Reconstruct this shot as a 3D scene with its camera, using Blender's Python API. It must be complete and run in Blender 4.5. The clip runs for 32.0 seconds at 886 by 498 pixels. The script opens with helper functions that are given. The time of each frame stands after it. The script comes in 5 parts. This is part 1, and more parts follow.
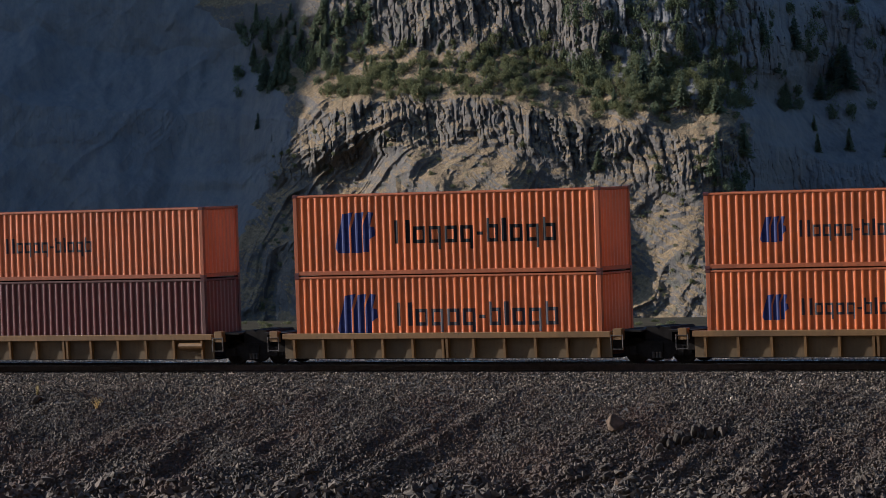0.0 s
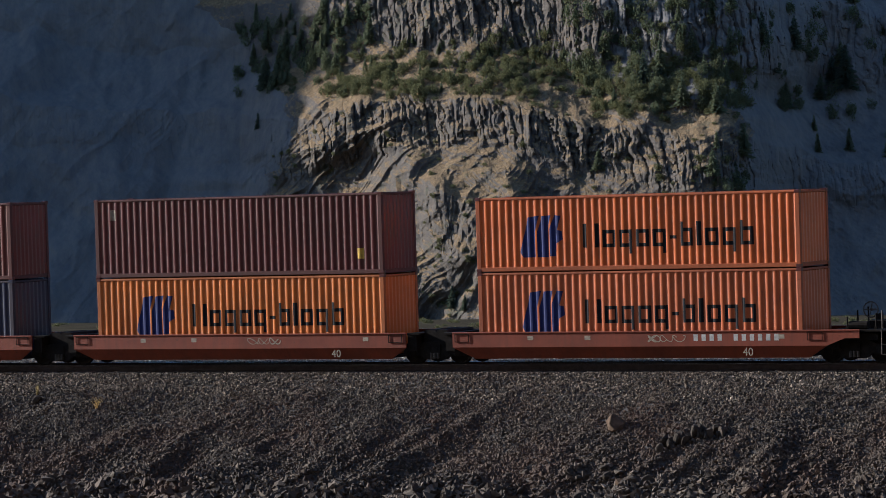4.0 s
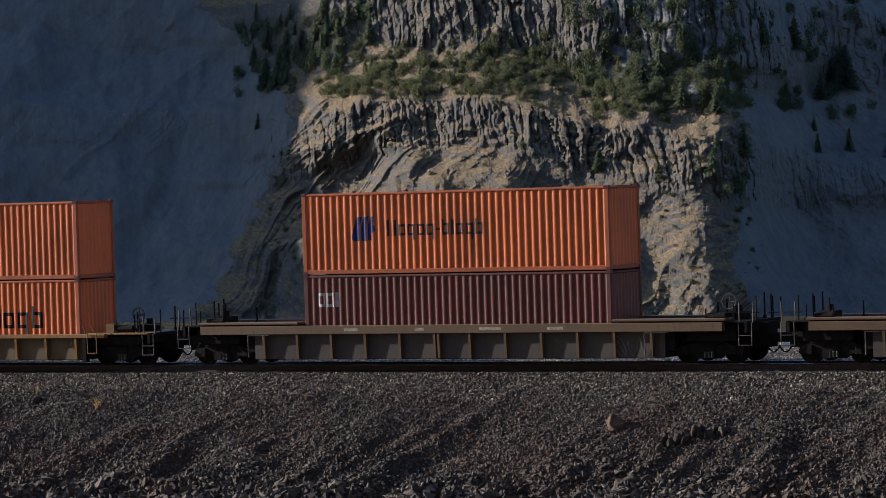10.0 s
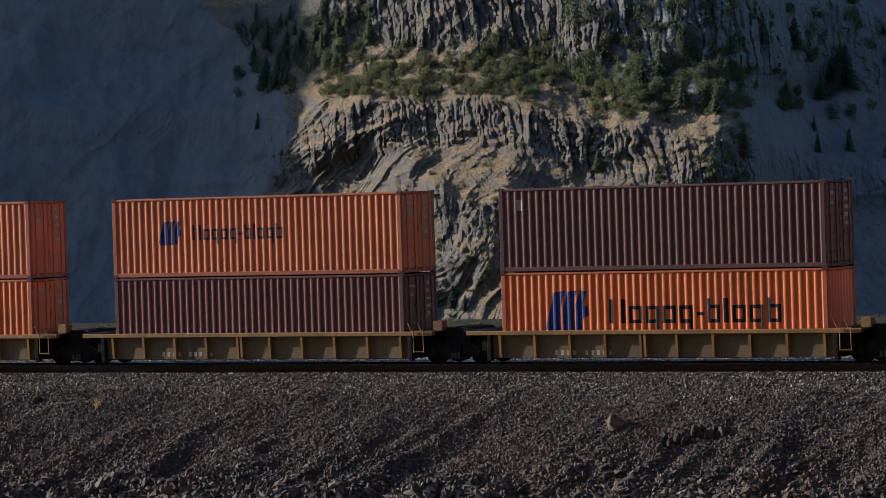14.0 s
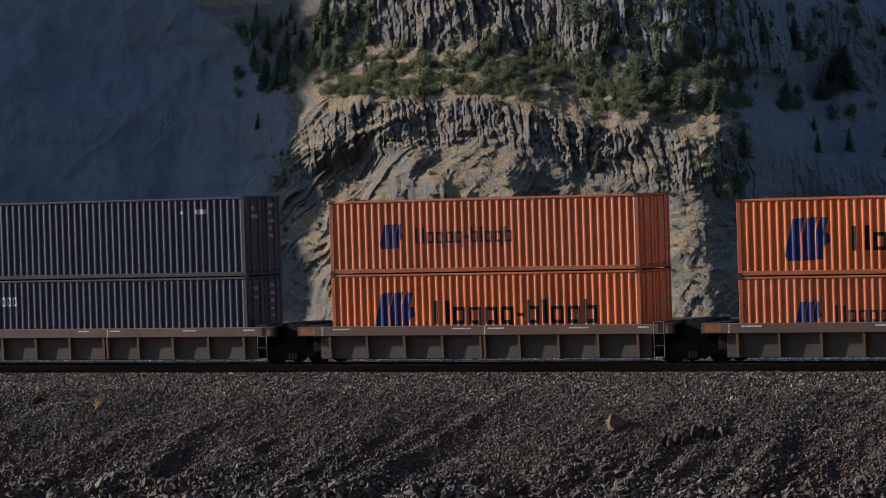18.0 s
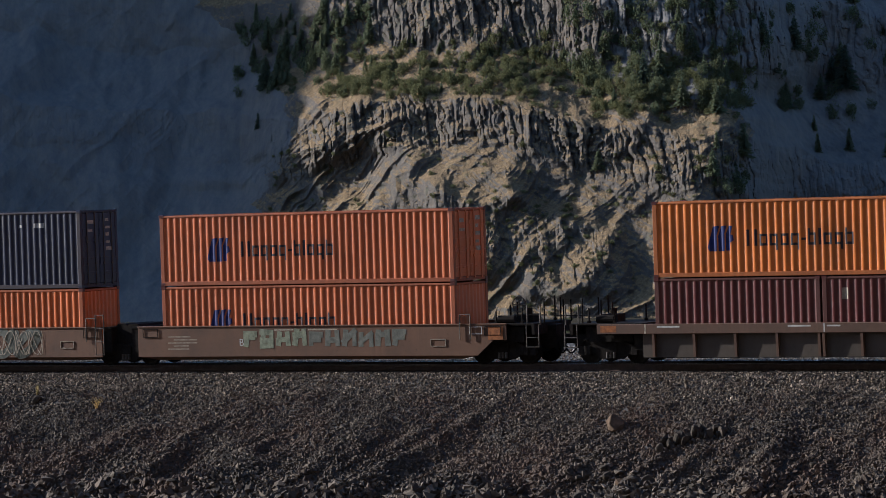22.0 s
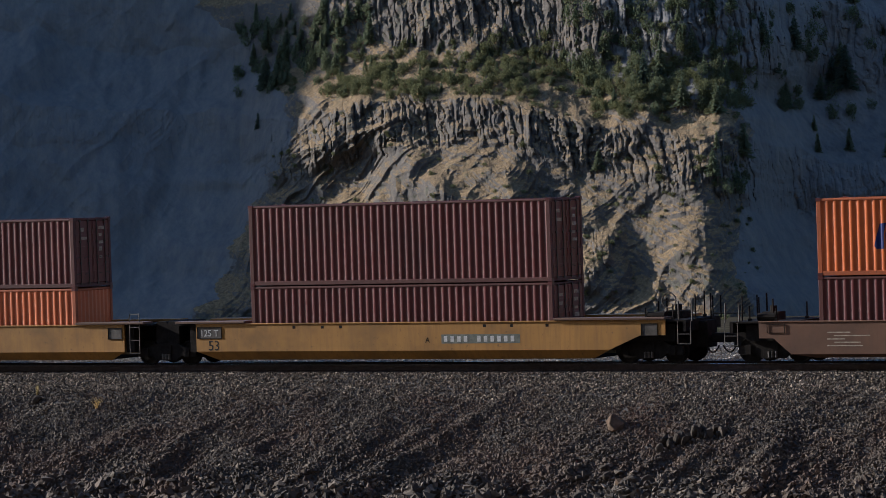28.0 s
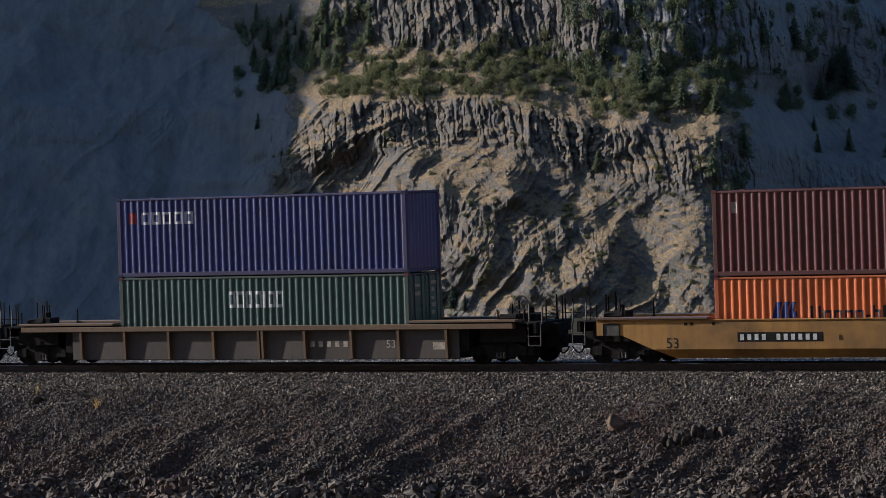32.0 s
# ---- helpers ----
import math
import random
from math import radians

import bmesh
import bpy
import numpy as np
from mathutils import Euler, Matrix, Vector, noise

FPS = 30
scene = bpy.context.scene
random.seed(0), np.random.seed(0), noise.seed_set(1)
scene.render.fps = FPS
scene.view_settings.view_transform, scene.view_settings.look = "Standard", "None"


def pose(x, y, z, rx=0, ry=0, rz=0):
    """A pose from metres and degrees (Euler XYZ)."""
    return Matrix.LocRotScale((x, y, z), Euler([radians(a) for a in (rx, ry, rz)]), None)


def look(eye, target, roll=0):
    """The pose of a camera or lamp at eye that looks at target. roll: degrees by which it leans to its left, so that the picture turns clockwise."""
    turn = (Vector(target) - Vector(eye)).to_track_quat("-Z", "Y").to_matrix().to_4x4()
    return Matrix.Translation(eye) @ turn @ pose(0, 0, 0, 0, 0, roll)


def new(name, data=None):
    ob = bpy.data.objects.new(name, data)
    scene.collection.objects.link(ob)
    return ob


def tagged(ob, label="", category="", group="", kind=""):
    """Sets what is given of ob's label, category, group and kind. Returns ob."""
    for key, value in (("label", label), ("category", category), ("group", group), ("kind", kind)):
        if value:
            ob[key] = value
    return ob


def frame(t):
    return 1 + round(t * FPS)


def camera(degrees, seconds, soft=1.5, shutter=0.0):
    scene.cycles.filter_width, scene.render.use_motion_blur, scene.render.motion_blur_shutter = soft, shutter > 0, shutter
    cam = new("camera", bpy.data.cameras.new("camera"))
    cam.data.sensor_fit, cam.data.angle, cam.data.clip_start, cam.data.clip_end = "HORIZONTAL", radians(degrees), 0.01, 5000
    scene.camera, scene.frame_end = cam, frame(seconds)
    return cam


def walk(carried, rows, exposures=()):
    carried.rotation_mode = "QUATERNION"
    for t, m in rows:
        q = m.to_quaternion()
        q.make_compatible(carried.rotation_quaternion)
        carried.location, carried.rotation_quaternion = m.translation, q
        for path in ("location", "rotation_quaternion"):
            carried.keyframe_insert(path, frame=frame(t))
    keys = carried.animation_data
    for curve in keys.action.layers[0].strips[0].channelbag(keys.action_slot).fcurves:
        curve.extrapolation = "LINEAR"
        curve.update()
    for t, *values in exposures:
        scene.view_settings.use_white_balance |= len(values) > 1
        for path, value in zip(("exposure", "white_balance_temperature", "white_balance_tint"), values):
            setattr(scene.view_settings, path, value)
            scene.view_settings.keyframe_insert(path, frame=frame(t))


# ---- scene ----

# ---------------- camera, world, sun ----------------
EYE = (0.0, 0.0, 1.747)
PITCH = 0.991
cam = camera(13.73, 32.0, soft=0.8)
walk(cam, [(0.0, pose(*EYE, 90 + PITCH, 0, 0) @ pose(0, 0, 0, 0, 0, -0.6)),
           (32.0, pose(*EYE, 90 + PITCH, 0, 0) @ pose(0, 0, 0, 0, 0, -0.6))],
     [(0.0, 0.62, 5200, 10), (32.0, 0.62, 5200, 10)])

SUN_EL = 21.0      # degrees above the horizon
SUN_WAY = -18.3   # the light travels to +x, turned this far towards +y

world = bpy.data.worlds.new("sky")
scene.world = world
world.use_nodes = True
wn = world.node_tree.nodes
sky = wn.new("ShaderNodeTexSky")
sky.sky_type = "NISHITA"
sky.sun_disc = False
sky.sun_elevation = radians(SUN_EL)
sky.sun_rotation = radians(180 + 90 - SUN_WAY + 180 - 180)
sky.air_density, sky.dust_density, sky.ozone_density = 1.0, 0.6, 2.5
wn["Background"].inputs["Strength"].default_value = 0.100
world.node_tree.links.new(sky.outputs[0], wn["Background"].inputs["Color"])

sun = new("sun", bpy.data.lights.new("sun", "SUN"))
sun.data.energy = 5.0
sun.data.angle = radians(0.53)
sun.data.color = (1.0, 0.85, 0.66)
_w, _e = radians(SUN_WAY), radians(SUN_EL)
SUN_DIR = Vector((math.cos(_w) * math.cos(_e), math.sin(_w) * math.cos(_e), -math.sin(_e)))
sun.matrix_world = look(-SUN_DIR * 500, (0, 0, 0))

# ---------------- the track's line and the train's speed ----------------
TRACK_Y = 130.03              # where the track crosses the line of sight
TURN = math.degrees(0.506)  # the track comes nearer towards +x
CANT = math.degrees(0.044)  # far rail raised
SPEED, SLOWING = 16.117, -0.0545
CA, SA = math.cos(radians(TURN)), math.sin(radians(TURN))


def track(s, w, z):
    """World place from track coordinates: s along it, w across it (away), z up."""
    return (s * CA + w * SA, TRACK_Y - s * SA + w * CA, z)


def on_track(s):
    return pose(s * CA, TRACK_Y - s * SA, -0.027, CANT, 0, -TURN)


def run(t):
    return SPEED * t + SLOWING * t * t / 2


# ---------------- small mesh tools ----------------
def box(V, F, x0, x1, y0, y1, z0, z1, c=0.0):
    """Adds a box, with chamfered long edges where c > 0."""
    n = len(V)
    if c <= 0:
        V += [(x0, y0, z0), (x1, y0, z0), (x1, y1, z0), (x0, y1, z0), (x0, y0, z1), (x1, y0, z1), (x1, y1, z1), (x0, y1, z1)]
        F += [tuple(n + i for i in f) for f in ((0, 3, 2, 1), (4, 5, 6, 7), (0, 1, 5, 4), (1, 2, 6, 5), (2, 3, 7, 6), (3, 0, 4, 7))]
        return
    d = [x1 - x0, y1 - y0, z1 - z0]
    a = d.index(max(d))
    lo, hi = (x0, y0, z0), (x1, y1, z1)
    b, e = [i for i in range(3) if i != a]
    ring = [(lo[b] + c, lo[e]), (hi[b] - c, lo[e]), (hi[b], lo[e] + c), (hi[b], hi[e] - c), (hi[b] - c, hi[e]), (lo[b] + c, hi[e]), (lo[b], hi[e] - c), (lo[b], lo[e] + c)]
    for at in (lo[a], hi[a]):
        for p, q in ring:
            v = [0, 0, 0]
            v[a], v[b], v[e] = at, p, q
            V.append(tuple(v))
    flip = a == 1
    for i in range(8):
        j = (i + 1) % 8
        f = (n + i, n + j, n + 8 + j, n + 8 + i)
        F.append(f[::-1] if flip else f)
    f0, f1 = tuple(n + 7 - i for i in range(8)), tuple(n + 8 + i for i in range(8))
    F += [f0[::-1], f1[::-1]] if flip else [f0, f1]


def rod(V, F, p, q, r, k=6):
    """Adds a round bar from p to q."""
    p, q = Vector(p), Vector(q)
    d = (q - p).normalized()
    u = d.cross(Vector((0, 0, 1)) if abs(d.z) < 0.9 else Vector((1, 0, 0))).normalized()
    v = d.cross(u)
    n = len(V)
    for e in (p, q):
        for i in range(k):
            a = 2 * math.pi * i / k
            V.append(tuple(e + (u * math.cos(a) + v * math.sin(a)) * r))
    for i in range(k):
        j = (i + 1) % k
        F.append((n + i, n + j, n + k + j, n + k + i))
    F.append(tuple(n + k - 1 - i for i in range(k)))
    F.append(tuple(n + k + i for i in range(k)))


def prism(V, F, pts, y0, y1):
    """Adds an outline in x, z drawn out from y0 to y1 (outline counter-clockwise seen from -y)."""
    n, k = len(V), len(pts)
    for y in (y0, y1):
        V += [(x, y, z) for x, z in pts]
    F.append(tuple(n + i for i in range(k)))
    F.append(tuple(n + k + k - 1 - i for i in range(k)))
    for i in range(k):
        j = (i + 1) % k
        F.append((n + j, n + i, n + k + i, n + k + j))


def mesh(name, V, F, mat, smooth=False):
    me = bpy.data.meshes.new(name)
    me.from_pydata(V, [], F)
    me.polygons.foreach_set("use_smooth", [smooth] * len(me.polygons))
    me.materials.append(mat)
    me.update()
    return me


def big_mesh(name, co, quads, mat, smooth=False):
    """A mesh from numpy arrays of places and of faces with three or four corners."""
    me = bpy.data.meshes.new(name)
    k = quads.shape[1]
    me.vertices.add(len(co))
    me.vertices.foreach_set("co", np.ascontiguousarray(co, dtype=np.float32).ravel())
    me.loops.add(quads.size)
    me.loops.foreach_set("vertex_index", np.ascontiguousarray(quads, dtype=np.int32).ravel())
    me.polygons.add(len(quads))
    me.polygons.foreach_set("loop_start", np.arange(0, quads.size, k, dtype=np.int32))
    me.polygons.foreach_set("use_smooth", np.full(len(quads), smooth))
    me.materials.append(mat)
    me.update(calc_edges=True)
    return me


STORE = {}


def part(name, data, parent, label="", m=None):
    """Links a mesh as one part under a thing or under a part."""
    ob = new(name, data)
    ob.parent = parent
    if m is not None:
        ob.matrix_basis = m
    return tagged(ob, label)


# ---------------- materials ----------------
def material(name, rough=0.7, metal=0.0):
    m = bpy.data.materials.new(name)
    m.use_nodes = True
    b = m.node_tree.nodes["Principled BSDF"]
    b.inputs["Roughness"].default_value = rough
    b.inputs["Metallic"].default_value = metal
    return m, m.node_tree.nodes, m.node_tree.links, b


def ramp(n, l, source, stops):
    r = n.new("ShaderNodeValToRGB")
    while len(r.color_ramp.elements) < len(stops):
        r.color_ramp.elements.new(0.5)
    for e, (at, c) in zip(r.color_ramp.elements, stops):
        e.position, e.color = at, (*c, 1)
    l.new(source, r.inputs[0])
    return r.outputs[0]


def noise_tex(n, l, scale, detail=5, rough=0.6, stretch=None, coord="Object", shift=None):
    tc = n.new("ShaderNodeTexCoord")
    mp = n.new("ShaderNodeMapping")
    l.new(tc.outputs[coord], mp.inputs[0])
    if stretch:
        mp.inputs["Scale"].default_value = stretch
    if shift is not None:
        l.new(shift, mp.inputs["Location"])
    t = n.new("ShaderNodeTexNoise")
    t.inputs["Scale"].default_value = scale
    t.inputs["Detail"].default_value = detail
    t.inputs["Roughness"].default_value = rough
    l.new(mp.outputs[0], t.inputs["Vector"])
    return t.outputs[0]


def mix(n, l, fac, a, b, kind="MIX"):
    x = n.new("ShaderNodeMix")
    x.data_type, x.blend_type = "RGBA", kind
    for sock, v in ((x.inputs[0], fac), (x.inputs[6], a), (x.inputs[7], b)):
        if isinstance(v, (int, float)):
            sock.default_value = v
        elif isinstance(v, tuple):
            sock.default_value = (*v, 1)
        else:
            l.new(v, sock)
    return x.outputs[2]


def bump(n, l, b, height, strength, distance):
    x = n.new("ShaderNodeBump")
    x.inputs["Strength"].default_value, x.inputs["Distance"].default_value = strength, distance
    l.new(height, x.inputs["Height"])
    l.new(x.outputs[0], b.inputs["Normal"])


def paint(name, colour, wear=(0.09, 0.045, 0.03), amount=0.45, rough=0.35, dust=0.02, patch=0.74, gloss=0.62):
    """Weathered paint on steel: fading, streaks that run down, rust specks, road dust."""
    m, n, l, b = material(name, rough)
    info = n.new("ShaderNodeObjectInfo")
    sh = n.new("ShaderNodeCombineXYZ")
    mul = n.new("ShaderNodeMath")
    mul.operation = "MULTIPLY"
    mul.inputs[1].default_value = 37.0
    l.new(info.outputs["Random"], mul.inputs[0])
    l.new(mul.outputs[0], sh.inputs[0])
    l.new(mul.outputs[0], sh.inputs[2])
    broad = noise_tex(n, l, 0.5, 4, 0.6, shift=sh.outputs[0])
    streak = noise_tex(n, l, 3.0, 4, 0.65, (2.2, 1, 0.18), shift=sh.outputs[0])
    speck = noise_tex(n, l, 7.0, 6, 0.7, shift=sh.outputs[0])
    pale = tuple(min(1, c * 1.2 + 0.004) for c in colour)
    deep = tuple(c * patch for c in colour)
    col = ramp(n, l, broad, [(0.3, deep), (0.52, colour), (0.75, pale)])
    f1 = ramp(n, l, streak, [(0.45, (0, 0, 0)), (0.8, (amount, amount, amount))])
    col = mix(n, l, f1, col, tuple(0.55 * c + 0.45 * w for c, w in zip(colour, wear)))
    f2 = ramp(n, l, speck, [(0.60, (0, 0, 0)), (0.72, (amount, amount, amount))])
    col = mix(n, l, f2, col, wear)
    col = mix(n, l, dust, col, (0.20, 0.16, 0.13))
    l.new(col, b.inputs["Base Color"])
    rr = ramp(n, l, speck, [(0.3, (rough - 0.07,) * 3), (0.7, (min(1, rough + 0.08),) * 3)])
    l.new(rr, b.inputs["Roughness"])
    bump(n, l, b, speck, 0.10, 0.003)
    b.inputs["Specular IOR Level"].default_value = gloss if patch == 0.74 and rough < 0.5 else 0.38
    return m


def plain(name, colour, rough=0.7, metal=0.0, vary=0.35, scale=4.0, gloss=0.3):
    m, n, l, b = material(name, rough, metal)
    t = noise_tex(n, l, scale, 5, 0.65)
    lo, hi = tuple(c * (1 - vary) for c in colour), tuple(min(1, c * (1 + vary)) for c in colour)
    l.new(ramp(n, l, t, [(0.3, lo), (0.7, hi)]), b.inputs["Base Color"])
    bump(n, l, b, t, 0.3, 0.006)
    b.inputs["Specular IOR Level"].default_value = gloss
    return m


PAINT = {
    "orange": paint("orange_paint", (0.6, 0.122, 0.014), amount=0.30),
    "bright": paint("bright_orange_paint", (0.62, 0.158, 0.012), amount=0.22),
    "faded": paint("faded_orange_paint", (0.53, 0.118, 0.026), amount=0.40, dust=0.03),
    "maroon": paint("maroon_paint", (0.1, 0.0115, 0.0105), amount=0.28, dust=0.01),
    "brown": paint("brown_paint", (0.08, 0.014, 0.012), amount=0.25, dust=0.008),
    "redbrown": paint("red_brown_paint", (0.13, 0.019, 0.012), amount=0.35),
    "rose": paint("rose_brown_paint", (0.15, 0.026, 0.02), amount=0.3, dust=0.025),
    "teal": paint("teal_paint", (0.020, 0.150, 0.120), amount=0.2),
    "navy": paint("navy_paint", (0.005, 0.009, 0.038), (0.03, 0.022, 0.02), amount=0.25, dust=0.006),
    "seablue": paint("sea_blue_paint", (0.008, 0.015, 0.115), amount=0.25, dust=0.01),
    "slate": paint("slate_blue_paint", (0.011, 0.016, 0.05), amount=0.3),
    "darkgreen": paint("dark_green_paint", (0.016, 0.048, 0.042), amount=0.3),
    "green": paint("green_paint", (0.021, 0.064, 0.049), amount=0.25),
    "blue": paint("blue_paint", (0.018, 0.080, 0.190), amount=0.3),
}
PAINT_COLOUR = {"orange": (0.6, 0.122, 0.014), "bright": (0.62, 0.158, 0.012), "faded": (0.53, 0.118, 0.026), "maroon": (0.1, 0.0115, 0.0105), "brown": (0.08, 0.014, 0.012), "redbrown": (0.13, 0.019, 0.012), "rose": (0.15, 0.026, 0.02), "teal": (0.020, 0.150, 0.120), "navy": (0.010, 0.014, 0.042), "seablue": (0.008, 0.015, 0.115), "slate": (0.011, 0.016, 0.05), "darkgreen": (0.016, 0.048, 0.042), "green": (0.021, 0.064, 0.049), "blue": (0.018, 0.080, 0.190)}
ROOFS, FRAMES = {}, {}


def frame_paint(key):
    """The same paint, scuffed and rusted, on posts and rails."""
    if key not in FRAMES:
        c = tuple(0.58 * v + 0.42 * w for v, w in zip(PAINT_COLOUR[key], (0.055, 0.028, 0.016)))
        FRAMES[key] = paint(key + "_frame_paint", c, (0.055, 0.030, 0.018), 0.75, 0.6, 0.02)
    return FRAMES[key]


def roof_paint(key):
    """Dull, dusty paint of a container's roof."""
    if key not in ROOFS:
        c = tuple(0.5 * v for v in PAINT_COLOUR[key])
        ROOFS[key] = plain(key + "_roof_paint", c, 0.95, 0, 0.4, 3.0, 0.1)
    return ROOFS[key]


CAR = {
    "mustard": paint("mustard_car_paint", (0.200, 0.098, 0.022), (0.05, 0.030, 0.014), 0.8, 0.65, 0.03, 0.5),
    "yellow": paint("yellow_car_paint", (0.240, 0.112, 0.018), (0.06, 0.038, 0.016), 0.85, 0.6, 0.03, 0.45),
    "gold": paint("golden_yellow_car_paint", (0.320, 0.150, 0.020), (0.07, 0.042, 0.018), 0.95, 0.6, 0.03, 0.45),
    "umber": paint("umber_car_paint", (0.120, 0.064, 0.024), (0.050, 0.033, 0.018), 0.9, 0.65, 0.03),
    "dark": paint("dark_brown_car_paint", (0.108, 0.054, 0.031), (0.048, 0.032, 0.022), 0.8, 0.6, 0.03),
    "rust": paint("rust_brown_car_paint", (0.130, 0.058, 0.027), (0.06, 0.036, 0.021), 0.8, 0.65, 0.03, 0.6),
    # side plates: grimy, and darkened further for the shade under the top chord
    "grime_and_shade": paint("grimy_shaded_plate", (0.062, 0.045, 0.032), (0.030, 0.022, 0.016), 0.8, 0.75, 0.04),
    "shaded_khaki": paint("shaded_khaki_plate", (0.120, 0.072, 0.024), (0.045, 0.030, 0.015), 0.8, 0.7, 0.03, 0.6),
    "red": paint("red_car_paint", (0.200, 0.036, 0.011), (0.07, 0.030, 0.016), 0.85, 0.6, 0.02, 0.6),
}
STEEL = plain("oily_black_steel", (0.017, 0.014, 0.012), 0.85, 0.0, 0.5, gloss=0.06)
GREY_STEEL = plain("weathered_grey_steel", (0.075, 0.064, 0.054), 0.6, 0.3, 0.4)
RAIL_SIDE = plain("rusty_rail_steel", (0.045, 0.027, 0.020), 0.8, 0.0, 0.4)
RAIL_TOP = plain("polished_rail_head", (0.55, 0.54, 0.53), 0.22, 1.0, 0.1)
TYRE = plain("worn_wheel_tread", (0.30, 0.28, 0.26), 0.35, 0.9, 0.3)
TIE = plain("weathered_tie_wood", (0.030, 0.024, 0.020), 0.9, 0.0, 0.5, 9.0)
INK_BLUE = plain("mark_blue", (0.014, 0.022, 0.115), 0.6, 0, 0.3, 6.0)
INK_BLACK = plain("letter_black", (0.012, 0.012, 0.014), 0.7, 0, 0.35, 6.0, 0.15)
INK_FADED = plain("letter_faded_blue_black", (0.035, 0.030, 0.038), 0.65, 0, 0.35, 6.0)
INK_WHITE = plain("letter_white", (0.48, 0.46, 0.43), 0.6, 0, 0.3, 8.0)
INK_CREAM = plain("letter_worn_cream", (0.33, 0.27, 0.20), 0.7, 0, 0.5, 9.0)
INK_RED = plain("mark_red", (0.24, 0.035, 0.032), 0.6, 0, 0.3, 6.0)
INK_GREY = plain("spray_grey", (0.13, 0.13, 0.105), 0.7, 0, 0.4, 5.0)
INK_SAGE = plain("spray_pale_sage", (0.20, 0.215, 0.145), 0.7, 0, 0.45, 6.0)
INK_ORANGE = plain("spray_faded_orange", (0.25, 0.085, 0.022), 0.7, 0, 0.5, 6.0)
INK_YELLOW = plain("mark_yellow", (0.60, 0.38, 0.05), 0.6, 0, 0.3, 6.0)


def gravel(name, dark, mid, light, brown):
    m, n, l, b = material(name, 0.95)
    g = n.new("ShaderNodeNewGeometry")
    t = noise_tex(n, l, 0.35, 5, 0.6, coord="Object")
    c = ramp(n, l, g.outputs["Random Per Island"], [(0.0, dark), (0.6, mid), (0.88, light), (1.0, tuple(1.6 * x for x in light))])
    f = ramp(n, l, t, [(0.42, (0, 0, 0)), (0.66, (0.85, 0.85, 0.85))])
    c = mix(n, l, f, c, brown)
    l.new(c, b.inputs["Base Color"])
    f = noise_tex(n, l, 30, 4, 0.7)
    bump(n, l, b, f, 0.5, 0.01)
    return m


PALER_BALLAST = gravel("paler_ballast", (0.034, 0.027, 0.020), (0.108, 0.084, 0.060), (0.26, 0.205, 0.15), (0.12, 0.088, 0.062))
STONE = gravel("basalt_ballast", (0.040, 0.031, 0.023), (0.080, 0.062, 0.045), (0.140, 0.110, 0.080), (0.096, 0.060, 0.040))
ROCK_LOOSE = plain("loose_basalt_rock", (0.060, 0.049, 0.038), 0.95, 0, 0.5, 3.0, 0.1)
# far gravel: stones coloured paler to give the strip its sunlit brightness
SUNLIT_GRAVEL = gravel("sun_paled_gravel", (0.085, 0.078, 0.070), (0.23, 0.208, 0.182), (0.42, 0.38, 0.33), (0.26, 0.225, 0.185))
ROCK_GREY = plain("pale_grey_basalt_rock", (0.090, 0.074, 0.058), 0.95, 0, 0.4, 3.0, 0.1)
ROCK_PALE = plain("pale_brown_rock", (0.125, 0.086, 0.058), 0.95, 0, 0.4, 3.0, 0.1)


def ground_material():
    m, n, l, b = material("gravel_earth", 0.95)
    big = noise_tex(n, l, 0.12, 6, 0.6)
    small = noise_tex(n, l, 14.0, 6, 0.75)
    c = ramp(n, l, big, [(0.3, (0.060, 0.053, 0.047)), (0.7, (0.125, 0.108, 0.092))])
    d = ramp(n, l, small, [(0.35, (0.3, 0.3, 0.3)), (0.7, (1.25, 1.2, 1.15))])
    l.new(mix(n, l, 1.0, c, d, "MULTIPLY"), b.inputs["Base Color"])
    bump(n, l, b, small, 0.9, 0.05)
    return m


GROUND = ground_material()
FLAT = plain("scrubby_brown_flat", (0.052, 0.044, 0.030), 0.95, 0, 0.6, 0.06, 0.0)


